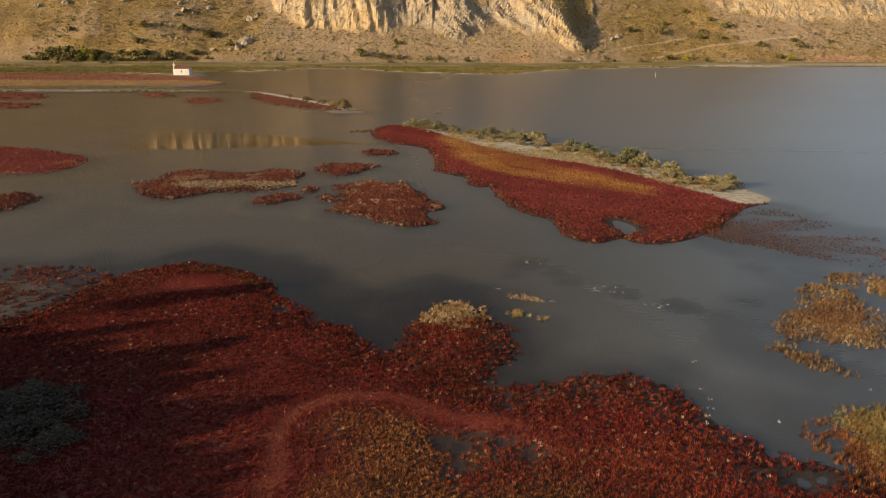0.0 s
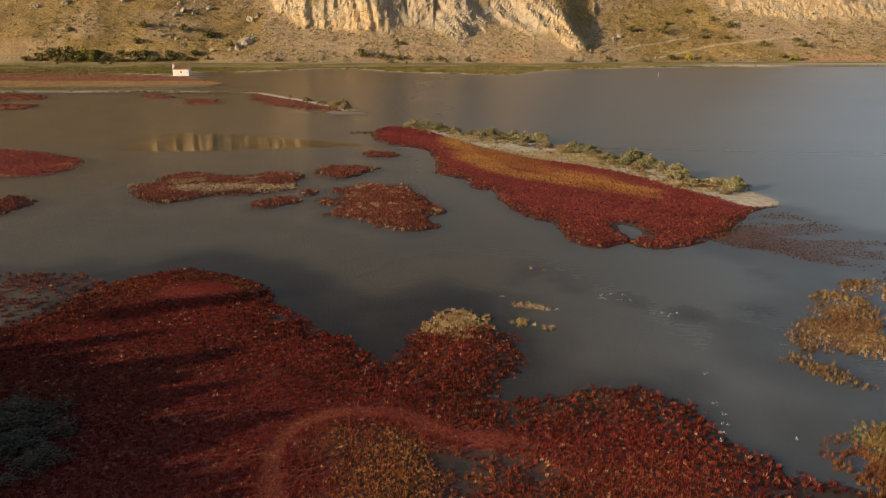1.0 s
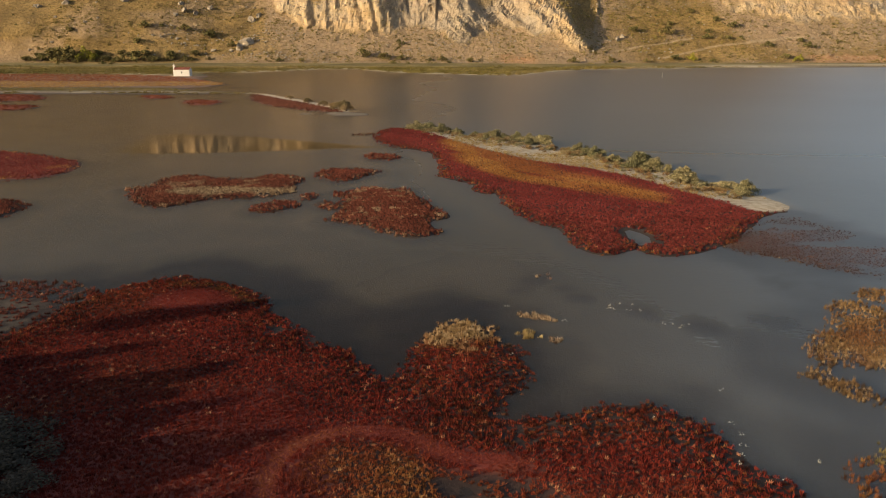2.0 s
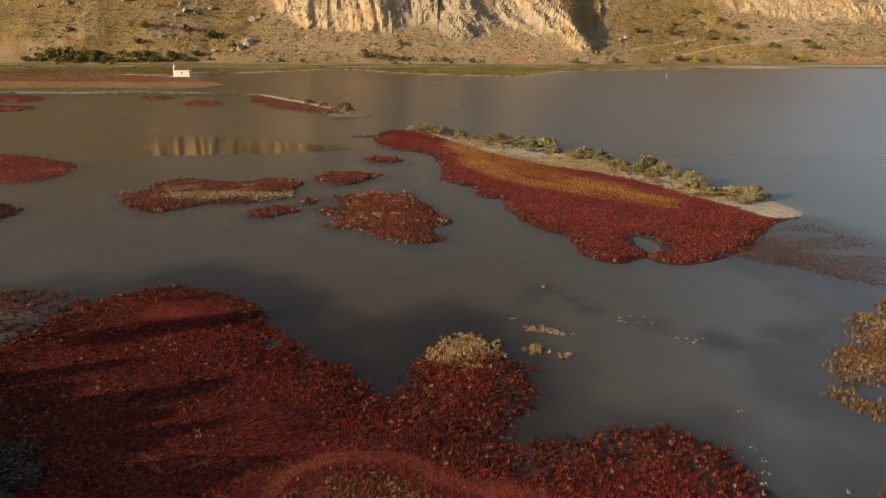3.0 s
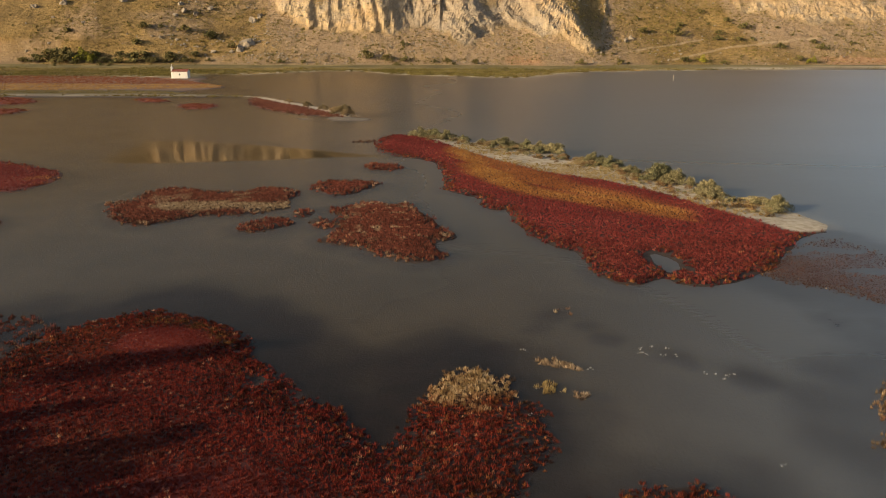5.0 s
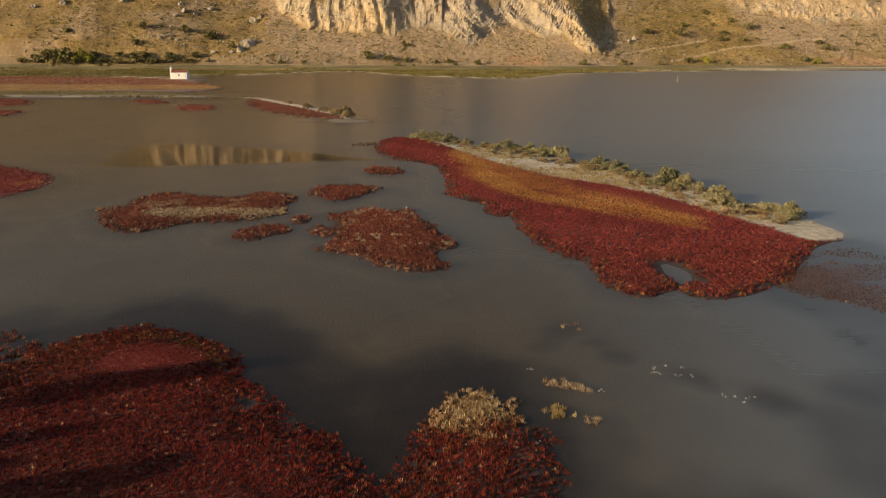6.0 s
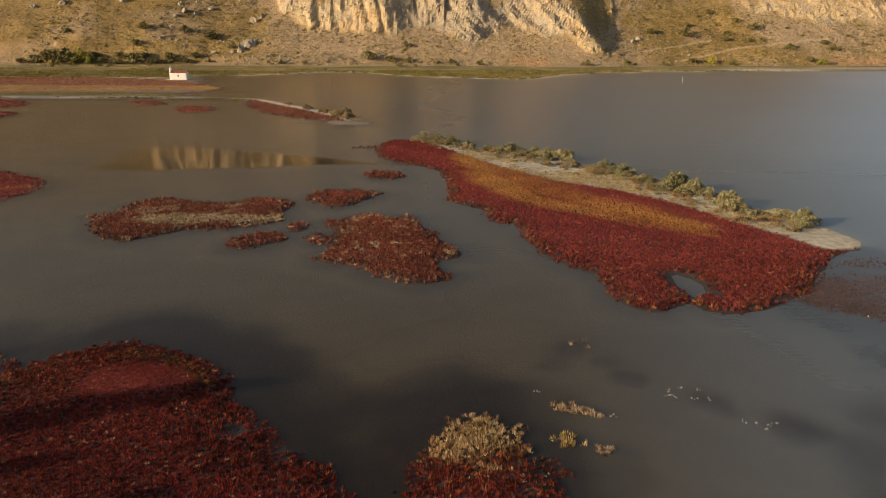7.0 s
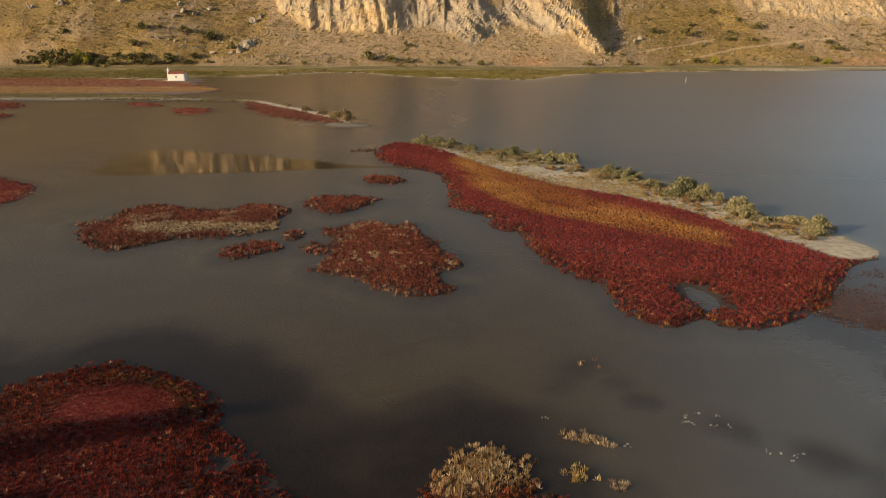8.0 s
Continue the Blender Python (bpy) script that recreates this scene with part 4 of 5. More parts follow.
islet("island_grass", SAND, 0.42, 0.85, 60, "straw grass over the sandy bank", 0.9, growth=BANK_GRASS, keep_fn=lambda x, y, d: 0.85 * smooth(-0.4, 0.2, fbm(x * 0.16 + 9, y * 0.16, 3)) * smooth(88, 95, y) * (land_depth(x, y) > 0.3))
islet("glasswort_islet", [(-17.2, 141.4), (-15.5, 143.0), (-13.0, 143.6), (-13.4, 141.6), (-15.6, 140.6)], 0.3, 0.5, 33, "few dark plants in the water off the island", 0.9, keep_fn=lambda x, y, d: 0.6 + 0 * x, tone_up=-0.3, forms=CUSHIONS)
islet("dry_marsh_clump", [(5.2, 54.3), (6.2, 54.2), (8.2, 53.0), (8.0, 52.3), (6.4, 53.1), (5.4, 53.6)], 0.16, 0.95, 61, "small tan tufts standing in the lake", 1.5, 0.2, tone_up=0.2, rise=0.5, forms=CUSHIONS)
islet("dry_marsh_clump", [(4.6, 50.4), (5.4, 51.0), (6.4, 50.8), (6.2, 49.6), (5.2, 49.2)], 0.18, 0.9, 62, "small tan tufts standing in the lake", 1.4, 0.3, keep_fn=patchy(0.1, 1.2, -0.1), tone_up=0.1, rise=0.6, growth=BANK_GRASS, forms=CUSHIONS)
islet("dry_marsh_clump", [(7.0, 49.7), (7.9, 49.8), (7.9, 49.2), (7.1, 49.1)], 0.17, 0.9, 63, "small tan tufts standing in the lake", 1.4, 0.2, tone_up=0.2, rise=0.5, forms=CUSHIONS)
islet("glasswort_islet", [(7.0, 62.6), (8.4, 63.0), (9.0, 62.4), (8.2, 61.9)], 0.34, 0.6, 64, "few brown plants standing in the lake", 0.8, keep_fn=lambda x, y, d: 0.4 + 0 * x)
islet("glasswort_islet", WEST_A, 0.42, 0.05, 50, "broad low red glasswort islet with ochre patches", 0.9, tone_up=0.12, growth=GOLDEN, dry_fn=lambda x, y, d: 0.7 * smooth(0.2, 0.5, fbm(x * 0.12 + 3, y * 0.12, 3)))


# ---- bushes, trees, boulders ----
def crown_mesh(name, lobes, count, leaf, material, seed, upright=0.0, slim=0.55):
    """Small leaves over the lobes (centre, radii), with gaps."""
    r = np.random.default_rng(seed)
    verts = []
    share = np.array([l[1][0] * l[1][2] for l in lobes])
    for (c, rad), n in zip(lobes, (count * share / share.sum()).astype(int)):
        v = r.normal(size=(n, 3))
        v /= np.linalg.norm(v, axis=1)[:, None]
        v[:, 2] = np.where(v[:, 2] < -0.55, -v[:, 2], v[:, 2])
        p = np.array(c) + v * np.array(rad) * (r.uniform(0.25, 1.25, n) ** 0.6)[:, None]
        a, b = r.normal(size=(n, 3)) + np.array((0, 0, upright)), r.normal(size=(n, 3))
        a /= np.linalg.norm(a, axis=1)[:, None]
        b = np.cross(a, b)
        b /= np.linalg.norm(b, axis=1)[:, None]
        s = leaf * r.uniform(0.6, 1.4, n)[:, None]
        verts.append(np.stack((p - a * s, p - b * s * slim, p + a * s, p + b * s * slim), axis=1))
    verts = np.concatenate(verts).reshape(-1, 3)
    return mesh_of(name, verts, np.arange(len(verts)).reshape(-1, 4), material)


def bush(label, category, leaf_material, seed, height=1.8, spread=1.3, count=900, leaf=0.09, name="bush", upright=0.3, slim=0.5):
    r = random.Random(seed)
    root = tagged(new(name), label, category)
    lobes = []
    for k in range(19):
        a = r.uniform(0, 6.28)
        out = r.uniform(0.0, 1.0) * spread
        h = r.uniform(0.22, 0.86) * height * (1 - 0.55 * out / spread)
        lobes.append(((math.cos(a) * out, math.sin(a) * out, h), (spread * r.uniform(0.16, 0.40), spread * r.uniform(0.16, 0.40), height * r.uniform(0.14, 0.36))))
    bm = bmesh.new()
    for (c, rad) in lobes:
        tube(bm, [(0.05 * c[0], 0.05 * c[1], -0.1), (c[0] * 0.5, c[1] * 0.5, c[2] * 0.6), (c[0], c[1], c[2] + rad[2] * 0.4)], [0.05 * height / 1.8, 0.03 * height / 1.8, 0.012], 5)
    part("stems", bm, BARK, root, "thin woody stems")
    part_of("crown", crown_mesh("crown", lobes, count, leaf, leaf_material, seed, upright, slim), root)
    return root


def tree(seed, height, spread, clear=0.28):
    r = random.Random(seed)
    root = tagged(new("tree"), "tall shoreline tree with a loose dark green crown", "tree")
    bm = bmesh.new()
    tube(bm, [(0, 0, -0.3), (0.1, 0.05, height * 0.3), (0.0, 0.1, height * 0.6), (0.1, 0, height * 0.93)], [0.24, 0.18, 0.11, 0.03], 8)
    lobes = []
    for k in range(11):
        f = k / 10
        a = k * 2.4 + r.uniform(-0.4, 0.4)
        out = spread * (0.75 - 0.65 * f) * r.uniform(0.6, 1.1)
        h = height * (clear + (0.94 - clear) * f)
        tube(bm, [(0.05, 0.05, h - 0.12 * height), (math.cos(a) * out * 0.6, math.sin(a) * out * 0.6, h - 0.02 * height), (math.cos(a) * out, math.sin(a) * out, h)], [0.07, 0.045, 0.015], 5)
        lobes.append(((math.cos(a) * out, math.sin(a) * out, h), (spread * (0.48 - 0.25 * f), spread * (0.48 - 0.25 * f), height * 0.10)))
    part("trunk", bm, BARK, root)
    part_of("crown", crown_mesh("crown", lobes, 3000, 0.48, LEAF_DARK, seed), root)
    return root


def boulder(seed, name="boulder"):
    r = random.Random(seed)
    bm = bmesh.new()
    bmesh.ops.create_icosphere(bm, subdivisions=2, radius=1.0)
    shift = Vector((r.uniform(0, 50), r.uniform(0, 50), 0))
    for v in bm.verts:
        v.co *= 1 + 0.7 * noise.noise(v.co * 1.2 + shift) + 0.45 * noise.noise(v.co * 2.7 + shift)
        v.co.z = max(v.co.z, -0.45)
    me = bpy.data.meshes.new(name)
    bm.to_mesh(me)
    bm.free()
    me.materials.append(STONE)
    return tagged(new(name, me), "angular grey limestone boulder on the slope", "boulder", "boulders on the hillside")


def put(ob, place, turn=0.0, size=(1, 1, 1)):
    ob.matrix_basis = Matrix.LocRotScale(place, Euler((0, 0, turn)), size)
    return ob


# island bushes: place, height
TAMARISK = [bush("grey-green feathery tamarisk bush on the sandy bank", "bush", LEAF_GREY, 60 + k, 1.7, 1.7, 3000, 0.15, "bush", 1.3, 0.2) for k in range(3)]
for k, (bx, by, size) in enumerate(((-5.6, 148, 1.1), (-3.2, 147.6, 1.0), (-0.9, 145.2, 0.9), (2.0, 142.3, 0.7), (8.6, 137.2, 1.0), (12.2, 134.6, 0.9), (14.2, 133.0, 1.0), (16.6, 130.6, 1.15),
                                    (20.6, 121.6, 0.9), (22.6, 119.0, 0.95), (27.2, 108.6, 1.5), (28.6, 106.6, 1.1), (31.2, 101.6, 1.05), (30.3, 98.5, 0.8), (36.2, 93.6, 0.95), (24.5, 115.0, 0.6))):
    one = TAMARISK[k] if k < 3 else copy_thing(TAMARISK[k % 3], Matrix())
    put(one, Vector((bx, by, float(land_height(np.array([bx]), np.array([by]))[0]))), k * 1.7, (size * 1.05, size * 1.0, size * 1.0))
    tagged(one, group="tamarisk bushes on the island")
SCRUB = bush("straw coloured dry scrub on the sandy bank", "bush", LEAF_STRAW, 68, 1.5, 1.6, 2200, 0.13, "bush", 0.9, 0.25)
r_ = random.Random(6)
for k in range(20):
    f = r_.uniform(0, 1) ** 0.9
    bx, by = -7.5 + 43.5 * f, 149.5 - 15 * f - 40.0 * f * f
    size = r_.uniform(0.28, 0.62)
    bx, by = bx + r_.uniform(-1.8, 0.2), by + r_.uniform(-1.8, 0.0)
    one = copy_thing(TAMARISK[k % 3], Matrix())
    put(one, Vector((bx, by, float(land_height(np.array([bx]), np.array([by]))[0]))), r_.uniform(0, 6), (size * r_.uniform(1.3, 2.1), size * 1.3, size))
    tagged(one, group="tamarisk bushes on the island")
for k in range(26):
    f = r_.uniform(0.08, 1)
    bx, by = -7.5 + 43.5 * f + r_.uniform(-3.0, 0.2), 149.5 - 15 * f - 40.0 * f * f + r_.uniform(-2.6, 0.0)
    size = r_.uniform(0.25, 0.55)
    one = copy_thing(SCRUB, Matrix()) if k else SCRUB
    put(one, Vector((bx, by, float(land_height(np.array([bx]), np.array([by]))[0]))), r_.uniform(0, 6), (size * r_.uniform(1.2, 2.0), size * 1.2, size))
    tagged(one, group="straw scrub on the island")
LOW = [bush("low dry brownish shrub on sandy ground", "shrub", LEAF_RUST if k else LEAF_GREY, 80 + k, 0.7, 0.8, 300, 0.085, "shrub") for k in range(2)]
r_ = random.Random(5)
spine = [(0, 143), (9, 135.5), (16, 127.5), (22, 119.5), (27, 112), (31, 104), (33.5, 97.5), (34.5, 93)]
for k in range(120):
    f = r_.uniform(0, len(spine) - 1.001)
    i = int(f)
    bx = spine[i][0] + (spine[i + 1][0] - spine[i][0]) * (f - i) + r_.uniform(-4.6, 0.9)
    by = spine[i][1] + (spine[i + 1][1] - spine[i][1]) * (f - i) + r_.uniform(-3.2, 0.5)
    one = LOW[k] if k < 2 else copy_thing(LOW[k % 2], Matrix())
    size = r_.uniform(0.35, 1.05)
    put(one, Vector((bx, by, float(land_height(np.array([bx]), np.array([by]))[0]))), r_.uniform(0, 6), (size, size, size * 0.9))
    tagged(one, group="low shrubs on the island")
PALE_BUSH = bush("pale dry bush on the far spit", "bush", LEAF_STRAW, 70, 1.7, 1.7, 2400, 0.14, "bush", 1.3, 0.25)
for k, (bx, by, size) in enumerate(((-24, 179, 1.3), (-26, 182, 0.8), (-29, 187, 0.7), (-34, 194, 0.7), (-40, 202, 0.6), (-22.6, 177, 0.9))):
    one = PALE_BUSH if not k else copy_thing(PALE_BUSH, Matrix())
    put(one, Vector((bx, by, 0.15)), k * 1.1, (size, size, size))
    tagged(one, "pale dry bush on the far spit", group="bushes on the far spit")

# trees on the near shore, west of the camera, whose shadows fall over the marsh
TREES = [tree(90 + k, 8.0, 3.0) for k in range(2)]
PLANTED = [(-47.6, 34.5, 0.7, 1.02), (-42.7, 30.8, 0.95, 1.05), (-42.0, 28.9, 0.7, 0.97), (-40.8, 27.0, 0.6, 1.03), (-37.8, 22.9, 0.85, 1.05), (-37.9, 17.6, 0.8, 1.03)]
for k in range(26):
    across = 29.5 + k * 1.0
    reach = 2.4 + 1.8 * math.sin(k * 2.3) - max(0.0, across - 45) * 1.1
    tall = 0.62 + 0.10 * math.sin(k * 1.7)
    along_ = reach - tall * 8 * 3.73
    PLANTED.append((0.905 * along_ - 0.425 * across, 0.425 * along_ + 0.905 * across, 0.62, tall))
for k, (bx, by, size, tall) in enumerate(PLANTED):
    one = TREES[k] if k < 2 else copy_thing(TREES[k % 2], Matrix())
    put(one, Vector((bx, by, 0.2)), k * 2.1, (size, size, tall))
    tagged(one, group="trees on the near shore")

put(tagged(tree(97, 13.0, 1.15, 0.83), "tall shoreline tree with a small high crown", group="trees on the near shore"), Vector((-57.8, 35.0, 0.2)))

# shrubs on the far bank and on the hillside
DARK = [bush("dark green rounded shrub on the dry slope", "shrub", LEAF_DARK, 110 + k, 2.6, 2.2, 480, 0.26, "shrub") for k in range(2)]
LIME = [bush("bright yellow-green bush on the far bank", "bush", LEAF_LIME, 120, 3.4, 2.6, 1000, 0.22, "bush")]


def seen_from_lake(px, py):
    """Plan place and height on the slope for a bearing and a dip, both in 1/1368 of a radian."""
    k = (py - 27.3) / 1368
    h = (20.85 - 322 * k) / (1 + 1.9 * k)
    return -0.26 + (322 + 1.9 * h) * ((px - 784) / 1368 - 0.0163), h


foot_shrubs = [(80, 107, 2.0), (112, 106, 1.9), (60, 110, 1.4), (96, 109, 1.7), (240, 108, 1.6), (125, 110, 1.5), (180, 110, 1.0), (215, 110, 0.9), (300, 108, 1.2), (325, 109, 0.9), (30, 110, 0.9), (205, 110, 0.8), (270, 110, 1.0), (652, 103, 1.25), (688, 106, 1.1), (725, 108, 0.8), (1440, 106, 0.9), (500, 110, 0.6), (540, 110, 0.6), (800, 109, 0.7), (850, 111, 0.8), (1040, 111, 0.8), (1110, 111, 0.8), (1175, 111, 0.6), (1230, 108, 0.9), (1300, 111, 0.6)]
slope_shrubs = [(140, 58, 0.7), (270, 52, 0.8), (248, 80, 0.8), (335, 57, 0.8), (375, 70, 1.1), (415, 85, 0.6), (300, 50, 0.4), (720, 80, 0.6), (1150, 58, 0.8), (1215, 63, 1.0), (1220, 46, 0.6), (1250, 22, 0.6), (1290, 58, 0.6), (1335, 51, 0.8), (1330, 73, 0.6), (1290, 70, 0.6), (1300, 37, 0.6), (1400, 83, 0.7), (1460, 76, 0.6), (1480, 84, 0.7)]
bank = [(px, py, size * 1.35) for px, py, size in foot_shrubs] + [(px, py, size * 1.75) for px, py, size in slope_shrubs]
bank += [(px, 104 + 4 * math.sin(px), 1.0 + 0.35 * math.sin(px * 3)) for px in range(168, 372, 22)]
bank += [(1500, 62, 0.6), (1530, 76, 0.7), (1390, 51, 0.6), (1270, 45, 0.5), (1190, 30, 0.5), (1140, 35, 0.5), (1350, 68, 0.6), (1420, 62, 0.5), (1510, 45, 0.6), (1555, 60, 0.6), (1480, 30, 0.5), (1240, 80, 0.4)]
for k in range(34):
    bank.append((r_.choice((r_.uniform(-40, 340), r_.uniform(340, 1568))), r_.uniform(106, 116), r_.uniform(0.25, 0.75)))
for k in range(30):
    bank.append((r_.choice((r_.uniform(-40, 440), r_.uniform(1090, 1620))), r_.uniform(2, 95), r_.uniform(0.2, 0.42)))
for k, (px, py, size) in enumerate(bank):
    bx, h = seen_from_lake(px, py)
    one = DARK[k] if k < 2 else copy_thing(DARK[k % 2], Matrix())
    put(one, hill_point(bx, max(h, -0.1)) - Vector((0, 0, 0.1)), k * 1.3, (size, size, size * 0.85))
    tagged(one, group="shrubs on the far slope")
for k, (px, py, size) in enumerate(((148, 109, 1.75), (1265, 109, 0.95), (1462, 110, 0.9))):
    bx, h = seen_from_lake(px, py)
    one = LIME[k] if k < 1 else copy_thing(LIME[0], Matrix())
    put(one, hill_point(bx, max(h, -0.1)) - Vector((0, 0, 0.1)), k * 1.3, (size, size, size))
    tagged(one, group="yellow-green bushes on the far bank")

BOULDERS = [boulder(130 + k) for k in range(4)]
stones = [(437, 80, 3.3), (428, 88, 2.0), (378, 92, 1.3), (410, 92, 1.1), (345, 22, 1.6), (330, 30, 1.2), (360, 28, 1.2), (150, 10, 2.0), (175, 6, 1.5), (250, 5, 2.0), (100, 14, 1.4), (340, 12, 1.5), (455, 40, 1.8),
          (470, 30, 1.6), (280, 65, 0.8), (320, 70, 0.9), (293, 66, 0.7), (125, 32, 0.8), (175, 43, 0.8), (1130, 68, 1.6), (1120, 72, 1.2), (40, 92, 0.8), (95, 75, 0.7), (310, 68, 0.6), (385, 20, 1.2)]
for k in range(90):
    stones.append((r_.choice((r_.uniform(270, 480), r_.uniform(60, 480), r_.uniform(480, 1060), r_.uniform(1090, 1600))), r_.uniform(5, 104), r_.uniform(0.18, 0.6)))
for k, (px, py, size) in enumerate(stones):
    bx, h = seen_from_lake(px, py)
    one = BOULDERS[k] if k < 4 else copy_thing(BOULDERS[k % 4], Matrix())
    put(one, hill_point(bx, max(h, 0.2)), k * 1.3, (size, size * r_.uniform(0.7, 1.1), size * r_.uniform(0.7, 1.3)))


# ---- chapel on the far flats ----
def chapel():
    root = tagged(new("chapel"), "small whitewashed chapel with a red tiled roof", "chapel")
    bm = bmesh.new()
    box(bm, -2.9, 2.9, -1.7, 1.7, -0.3, 2.25, 0.03)
    gable = [bm.verts.new((s * 2.9, y, zz)) for s in (-1, 1) for y, zz in ((-1.7, 2.22), (1.7, 2.22), (0, 2.9))]
    for a, b in ((0, 1), (1, 2), (2, 0)):
        bm.faces.new((gable[a], gable[b], gable[b + 3], gable[a + 3]))
    bm.faces.new(gable[:3][::-1])
    bm.faces.new(gable[3:])
    part("wall", bm, WHITEWASH, root, "whitewashed plaster wall")
    bm = bmesh.new()
    for s in (-1, 1):
        low, high = (s * 1.85, 2.2), (0, 2.98)
        for k in range(24):
            x0 = -3.0 + k * 6.0 / 24
            ring = []
            for x, up in ((x0, 0), (x0 + 0.125, 0.06), (x0 + 0.25, 0)):
                ring.append([bm.verts.new((x, y, zz + up)) for y, zz in (low, high)])
            for a, b in zip(ring, ring[1:]):
                bm.faces.new((a[0], b[0], b[1], a[1]) if s < 0 else (a[0], a[1], b[1], b[0]))
    part("roof", bm, TILE, root, "red clay tile roof")
    bm = bmesh.new()
    box(bm, -3.4, -2.9, -0.8, -0.25, -0.3, 3.5, 0.03)
    box(bm, -3.4, -2.9, 0.25, 0.8, 2.3, 3.5, 0.03)
    box(bm, -3.45, -2.85, -0.85, 0.85, 3.5, 3.72, 0.03)
    box(bm, -3.3, -3.0, -0.3, 0.3, 3.72, 4.0, 0.1)
    box(bm, -3.19, -3.11, -0.04, 0.04, 4.0, 4.6)
    box(bm, -3.19, -3.11, -0.2, 0.2, 4.3, 4.38)
    part("bell_tower", bm, WHITEWASH, root, "white bell gable with a cross")
    bm = bmesh.new()
    box(bm, -0.25, 0.25, -1.73, -1.66, 1.0, 1.6)
    part("window", bm, DARK_WOOD, root, "small dark window")
    bm = bmesh.new()
    box(bm, 1.6, 2.35, -1.73, -1.66, 0.0, 1.85)
    part("door", bm, WHITEWASH, root)
    return root


put(chapel(), Vector((-92.3, 278.2, 0.22)), 0.03, (0.92, 0.92, 1))

bm = bmesh.new()
tube(bm, [(0, 0, -1), (0.02, 0, 0.8), (0.0, 0.02, 1.9)], [0.10, 0.10, 0.08], 8)
me = bpy.data.meshes.new("stake")
bm.to_mesh(me)
bm.free()
me.materials.append(POST_WOOD)
put(tagged(new("stake", me), "pale wooden stake standing in the lake", "stake"), Vector((74.0, 274.0, 0)))

# bleached twigs that stand out of the shallows
r = np.random.default_rng(81)
spots = np.array(((4.6, 55.6), (14.0, 55.9), (14.3, 55.0), (12.5, 55.2), (12.0, 55.4), (15.4, 52.4), (15.9, 52.2), (16.4, 51.6), (17.1, 52.3), (13.7, 55.0), (15.2, 38.5), (16.0, 42.3), (18.2, 34.9),
                  (25.2, 38.5), (15.4, 37.4), (15.0, 36.4), (14.6, 35.2), (14.2, 34.6), (16.0, 33.2), (8.6, 52.9), (16.6, 52.0), (11.2, 38.9), (12.4, 55.9), (13.2, 56.3), (4.9, 50.2), (4.2, 47.0)))
spots = np.repeat(spots, 3, axis=0) + r.normal(0, 0.13, (len(spots) * 3, 2))
n = len(spots)
carpet("bleached_twigs", spots[:, 0], spots[:, 1], r.uniform(0.07, 0.20, n), r.uniform(0.06, 0.15, n), r.uniform(0.1, 0.9, n), np.ones(n), r, "small bleached twigs standing out of the shallows", PALE_TWIG)
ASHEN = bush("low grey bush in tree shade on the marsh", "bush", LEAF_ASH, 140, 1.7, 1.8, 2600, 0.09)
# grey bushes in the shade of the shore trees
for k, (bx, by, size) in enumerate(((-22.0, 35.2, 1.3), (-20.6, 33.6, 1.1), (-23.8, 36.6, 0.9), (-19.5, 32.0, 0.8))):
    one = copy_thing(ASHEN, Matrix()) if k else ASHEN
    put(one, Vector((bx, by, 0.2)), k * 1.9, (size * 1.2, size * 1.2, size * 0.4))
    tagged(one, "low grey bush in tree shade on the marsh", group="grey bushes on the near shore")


# ---- dry tufts and scree over the hillside ----
def slope_cover(name, count, lo, hi, wide, tall, growth, dry, label, seed, rocky):
    r = np.random.default_rng(seed)
    x, h = r.uniform(-185, 230, count), r.uniform(lo, hi, count)
    j = np.searchsorted(hx, x).clip(0, len(hx) - 1)
    i = np.array([np.argmax(hz[:, a] >= b) for a, b in zip(j, h)])
    f = r.random(count)
    i = i.clip(1, NSTEP - 2)
    px = HX[i, j] * (1 - f) + HX[i, j - 1] * f
    py, pz = HY[i, j] * (1 - f) + HY[i, j - 1] * f, HZ[i, j] * (1 - f) + HZ[i, j - 1] * f
    keep = (r.random(count) < (0.15 + 0.85 * smooth(-0.3, 0.4, fbm(px * 0.06 + seed, h * 0.15, 3)))) & (r.random(count) > hrock[i, j] * rocky) & (track[i, j] < 0.2)
    px, py, pz = px[keep], py[keep], pz[keep]
    n = len(px)
    carpet(name, px, py, r.uniform(*wide, n), r.uniform(*tall, n), np.clip(r.normal(0.45, 0.22, n), 0, 1), np.full(n, dry) * r.random(n) * 2, r, label, growth, pz)


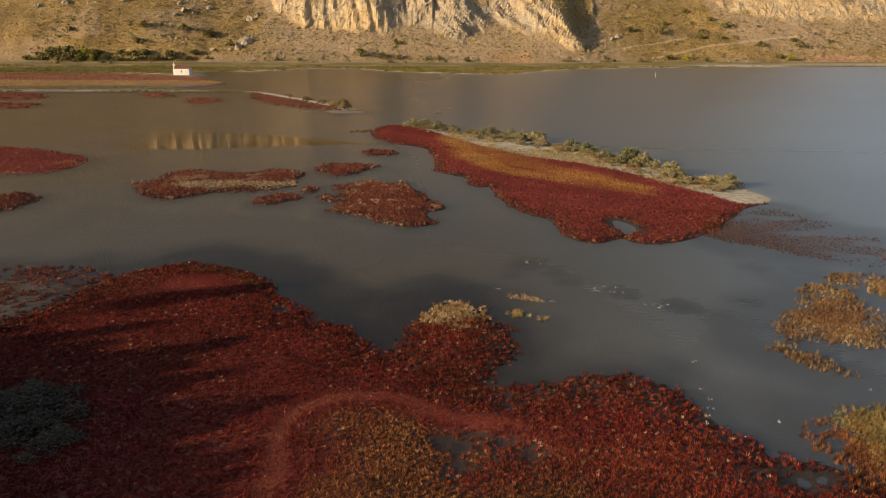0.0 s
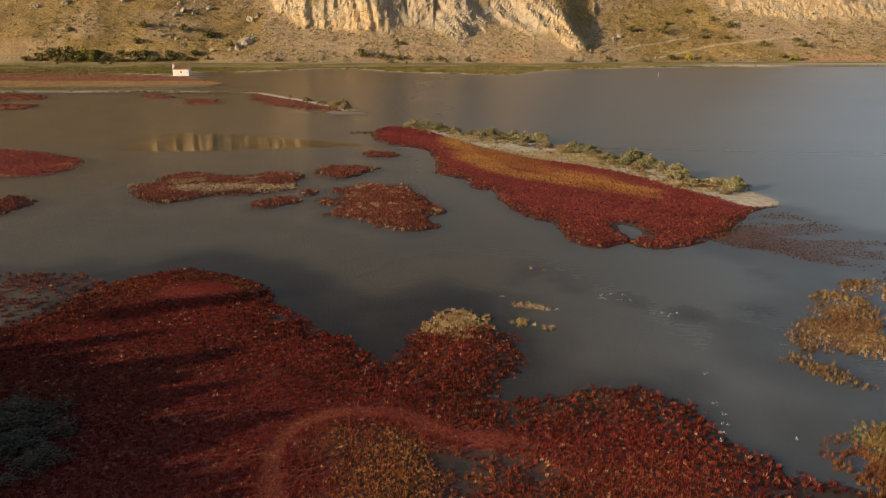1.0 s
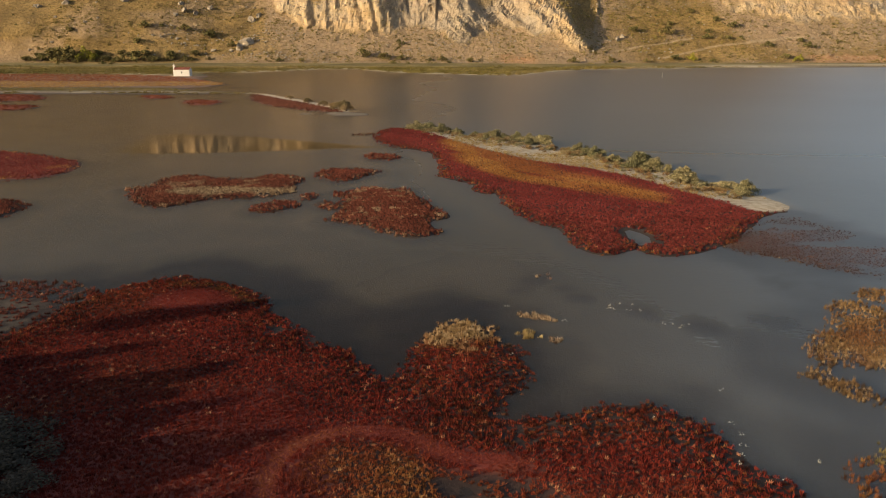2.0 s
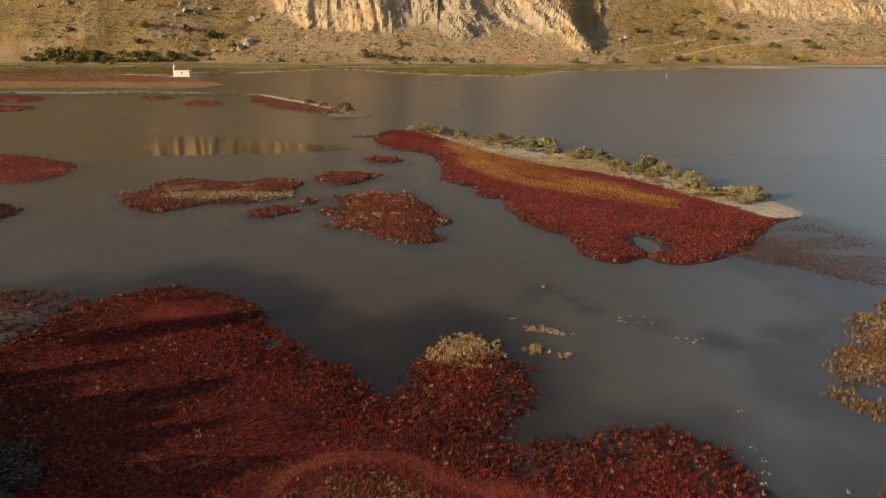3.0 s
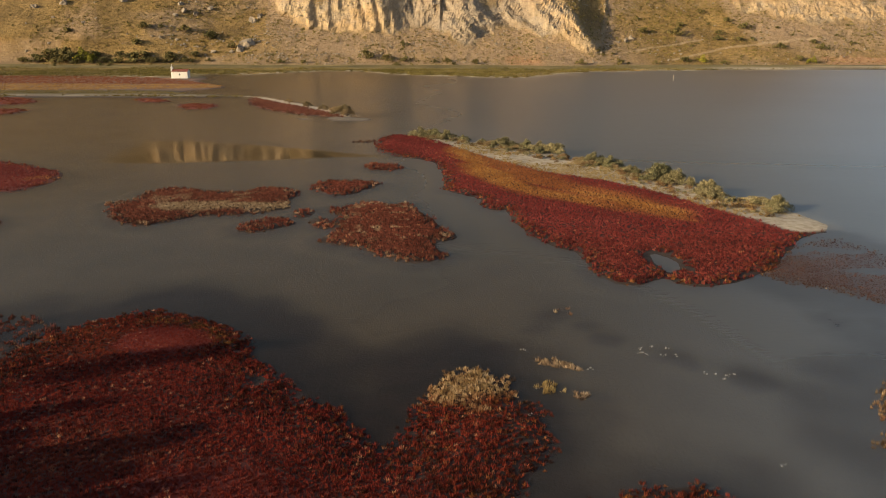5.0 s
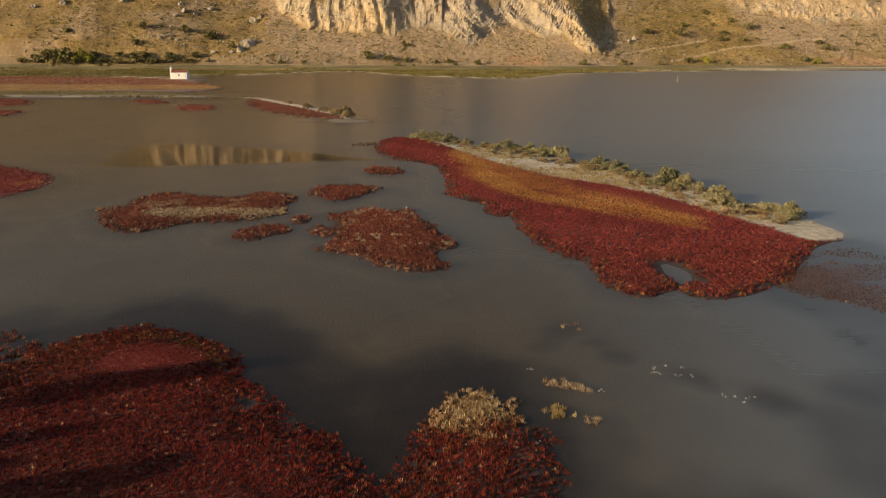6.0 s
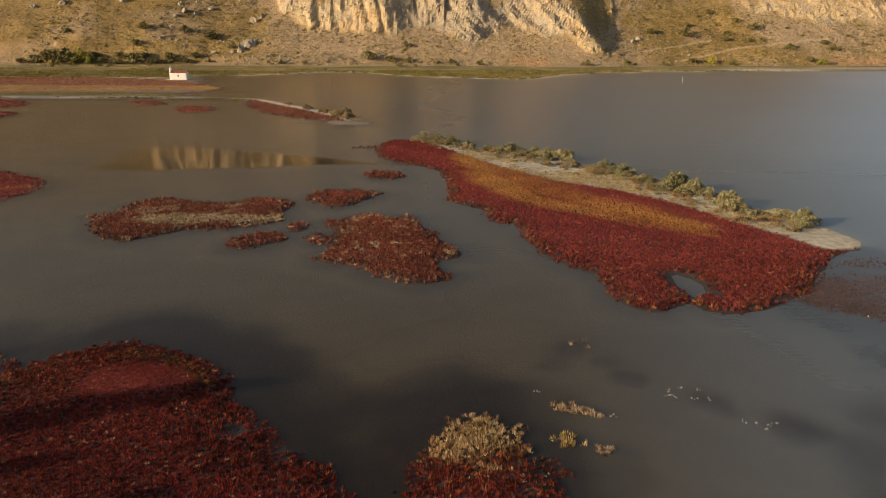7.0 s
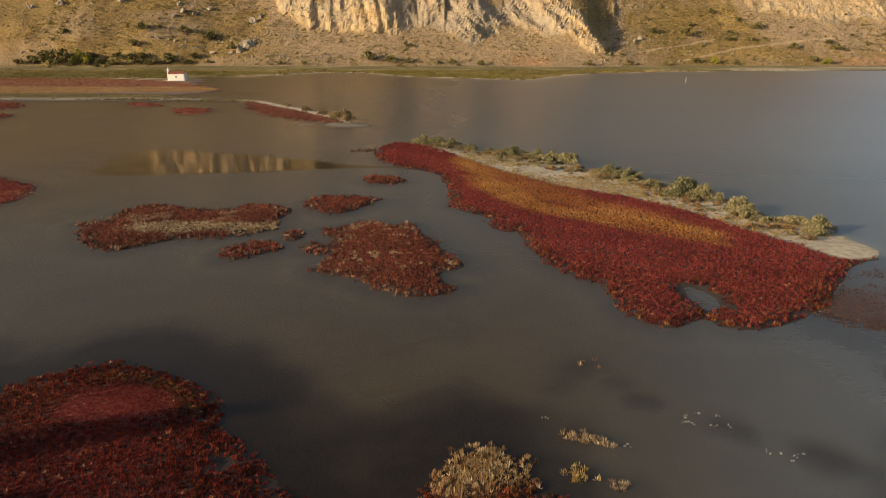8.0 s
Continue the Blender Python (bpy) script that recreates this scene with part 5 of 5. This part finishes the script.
slope_cover("slope_scrub", 9000, 0.3, 34, (0.6, 1.9), (0.4, 1.1), BANK_GRASS, 0.1, "dark low scrub dotted over the dry hillside", 73, 0.9)
slope_cover("dry_grass", 12000, 0.3, 34, (0.5, 1.3), (0.25, 0.6), BANK_GRASS, 0.45, "straw coloured tufts over the dry hillside", 71, 1.0)


def scree_field(count, seed):
    r = np.random.default_rng(seed)
    base = np.array([(-1, -1, -0.3), (1, -0.8, -0.3), (0.9, 1, -0.3), (-0.8, 0.9, -0.3), (-0.5, -0.6, 0.6), (0.6, -0.4, 0.8), (0.4, 0.5, 0.5), (-0.4, 0.5, 0.7)])
    quad = np.array([(4, 5, 6, 7), (0, 1, 5, 4), (1, 2, 6, 5), (2, 3, 7, 6), (3, 0, 4, 7)])
    x, h = np.concatenate((r.uniform(-95, 95, count), r.uniform(-130, -60, count // 3), r.uniform(90, 225, count // 4))), 0
    h = r.uniform(0.6, 32, len(x))
    j = np.searchsorted(hx, x).clip(1, len(hx) - 1)
    i = np.array([np.argmax(hz[:, a] >= b) for a, b in zip(j, h)]).clip(1, NSTEP - 2)
    keep = (r.random(len(x)) < 0.1 + 0.9 * smooth(-0.1, 0.5, fbm(x * 0.07 + 3, h * 0.2, 3))) & (track[i, j] < 0.2)
    i, j = i[keep], j[keep]
    n = len(i)
    p = np.stack((HX[i, j], HY[i, j], HZ[i, j]), axis=-1) + r.uniform(-0.3, 0.3, (n, 3)) * (1, 1, 0)
    s_ = (0.11 + 0.45 * r.random(n) ** 4)[:, None, None]
    a = r.uniform(0, 6.28, n)[:, None]
    v = base[None] * r.uniform(0.6, 1.3, (n, 8, 3))
    v = np.stack((v[..., 0] * np.cos(a) - v[..., 1] * np.sin(a), v[..., 0] * np.sin(a) + v[..., 1] * np.cos(a), v[..., 2]), axis=-1) * s_ + p[:, None]
    f = (quad[None] + (np.arange(n) * 8)[:, None, None]).reshape(-1, 4)
    tagged(new("scree", mesh_of("scree", v.reshape(-1, 3), f, STONE)), "pale broken limestone scattered below the cliffs", "scree", kind="stuff")


scree_field(8000, 72)
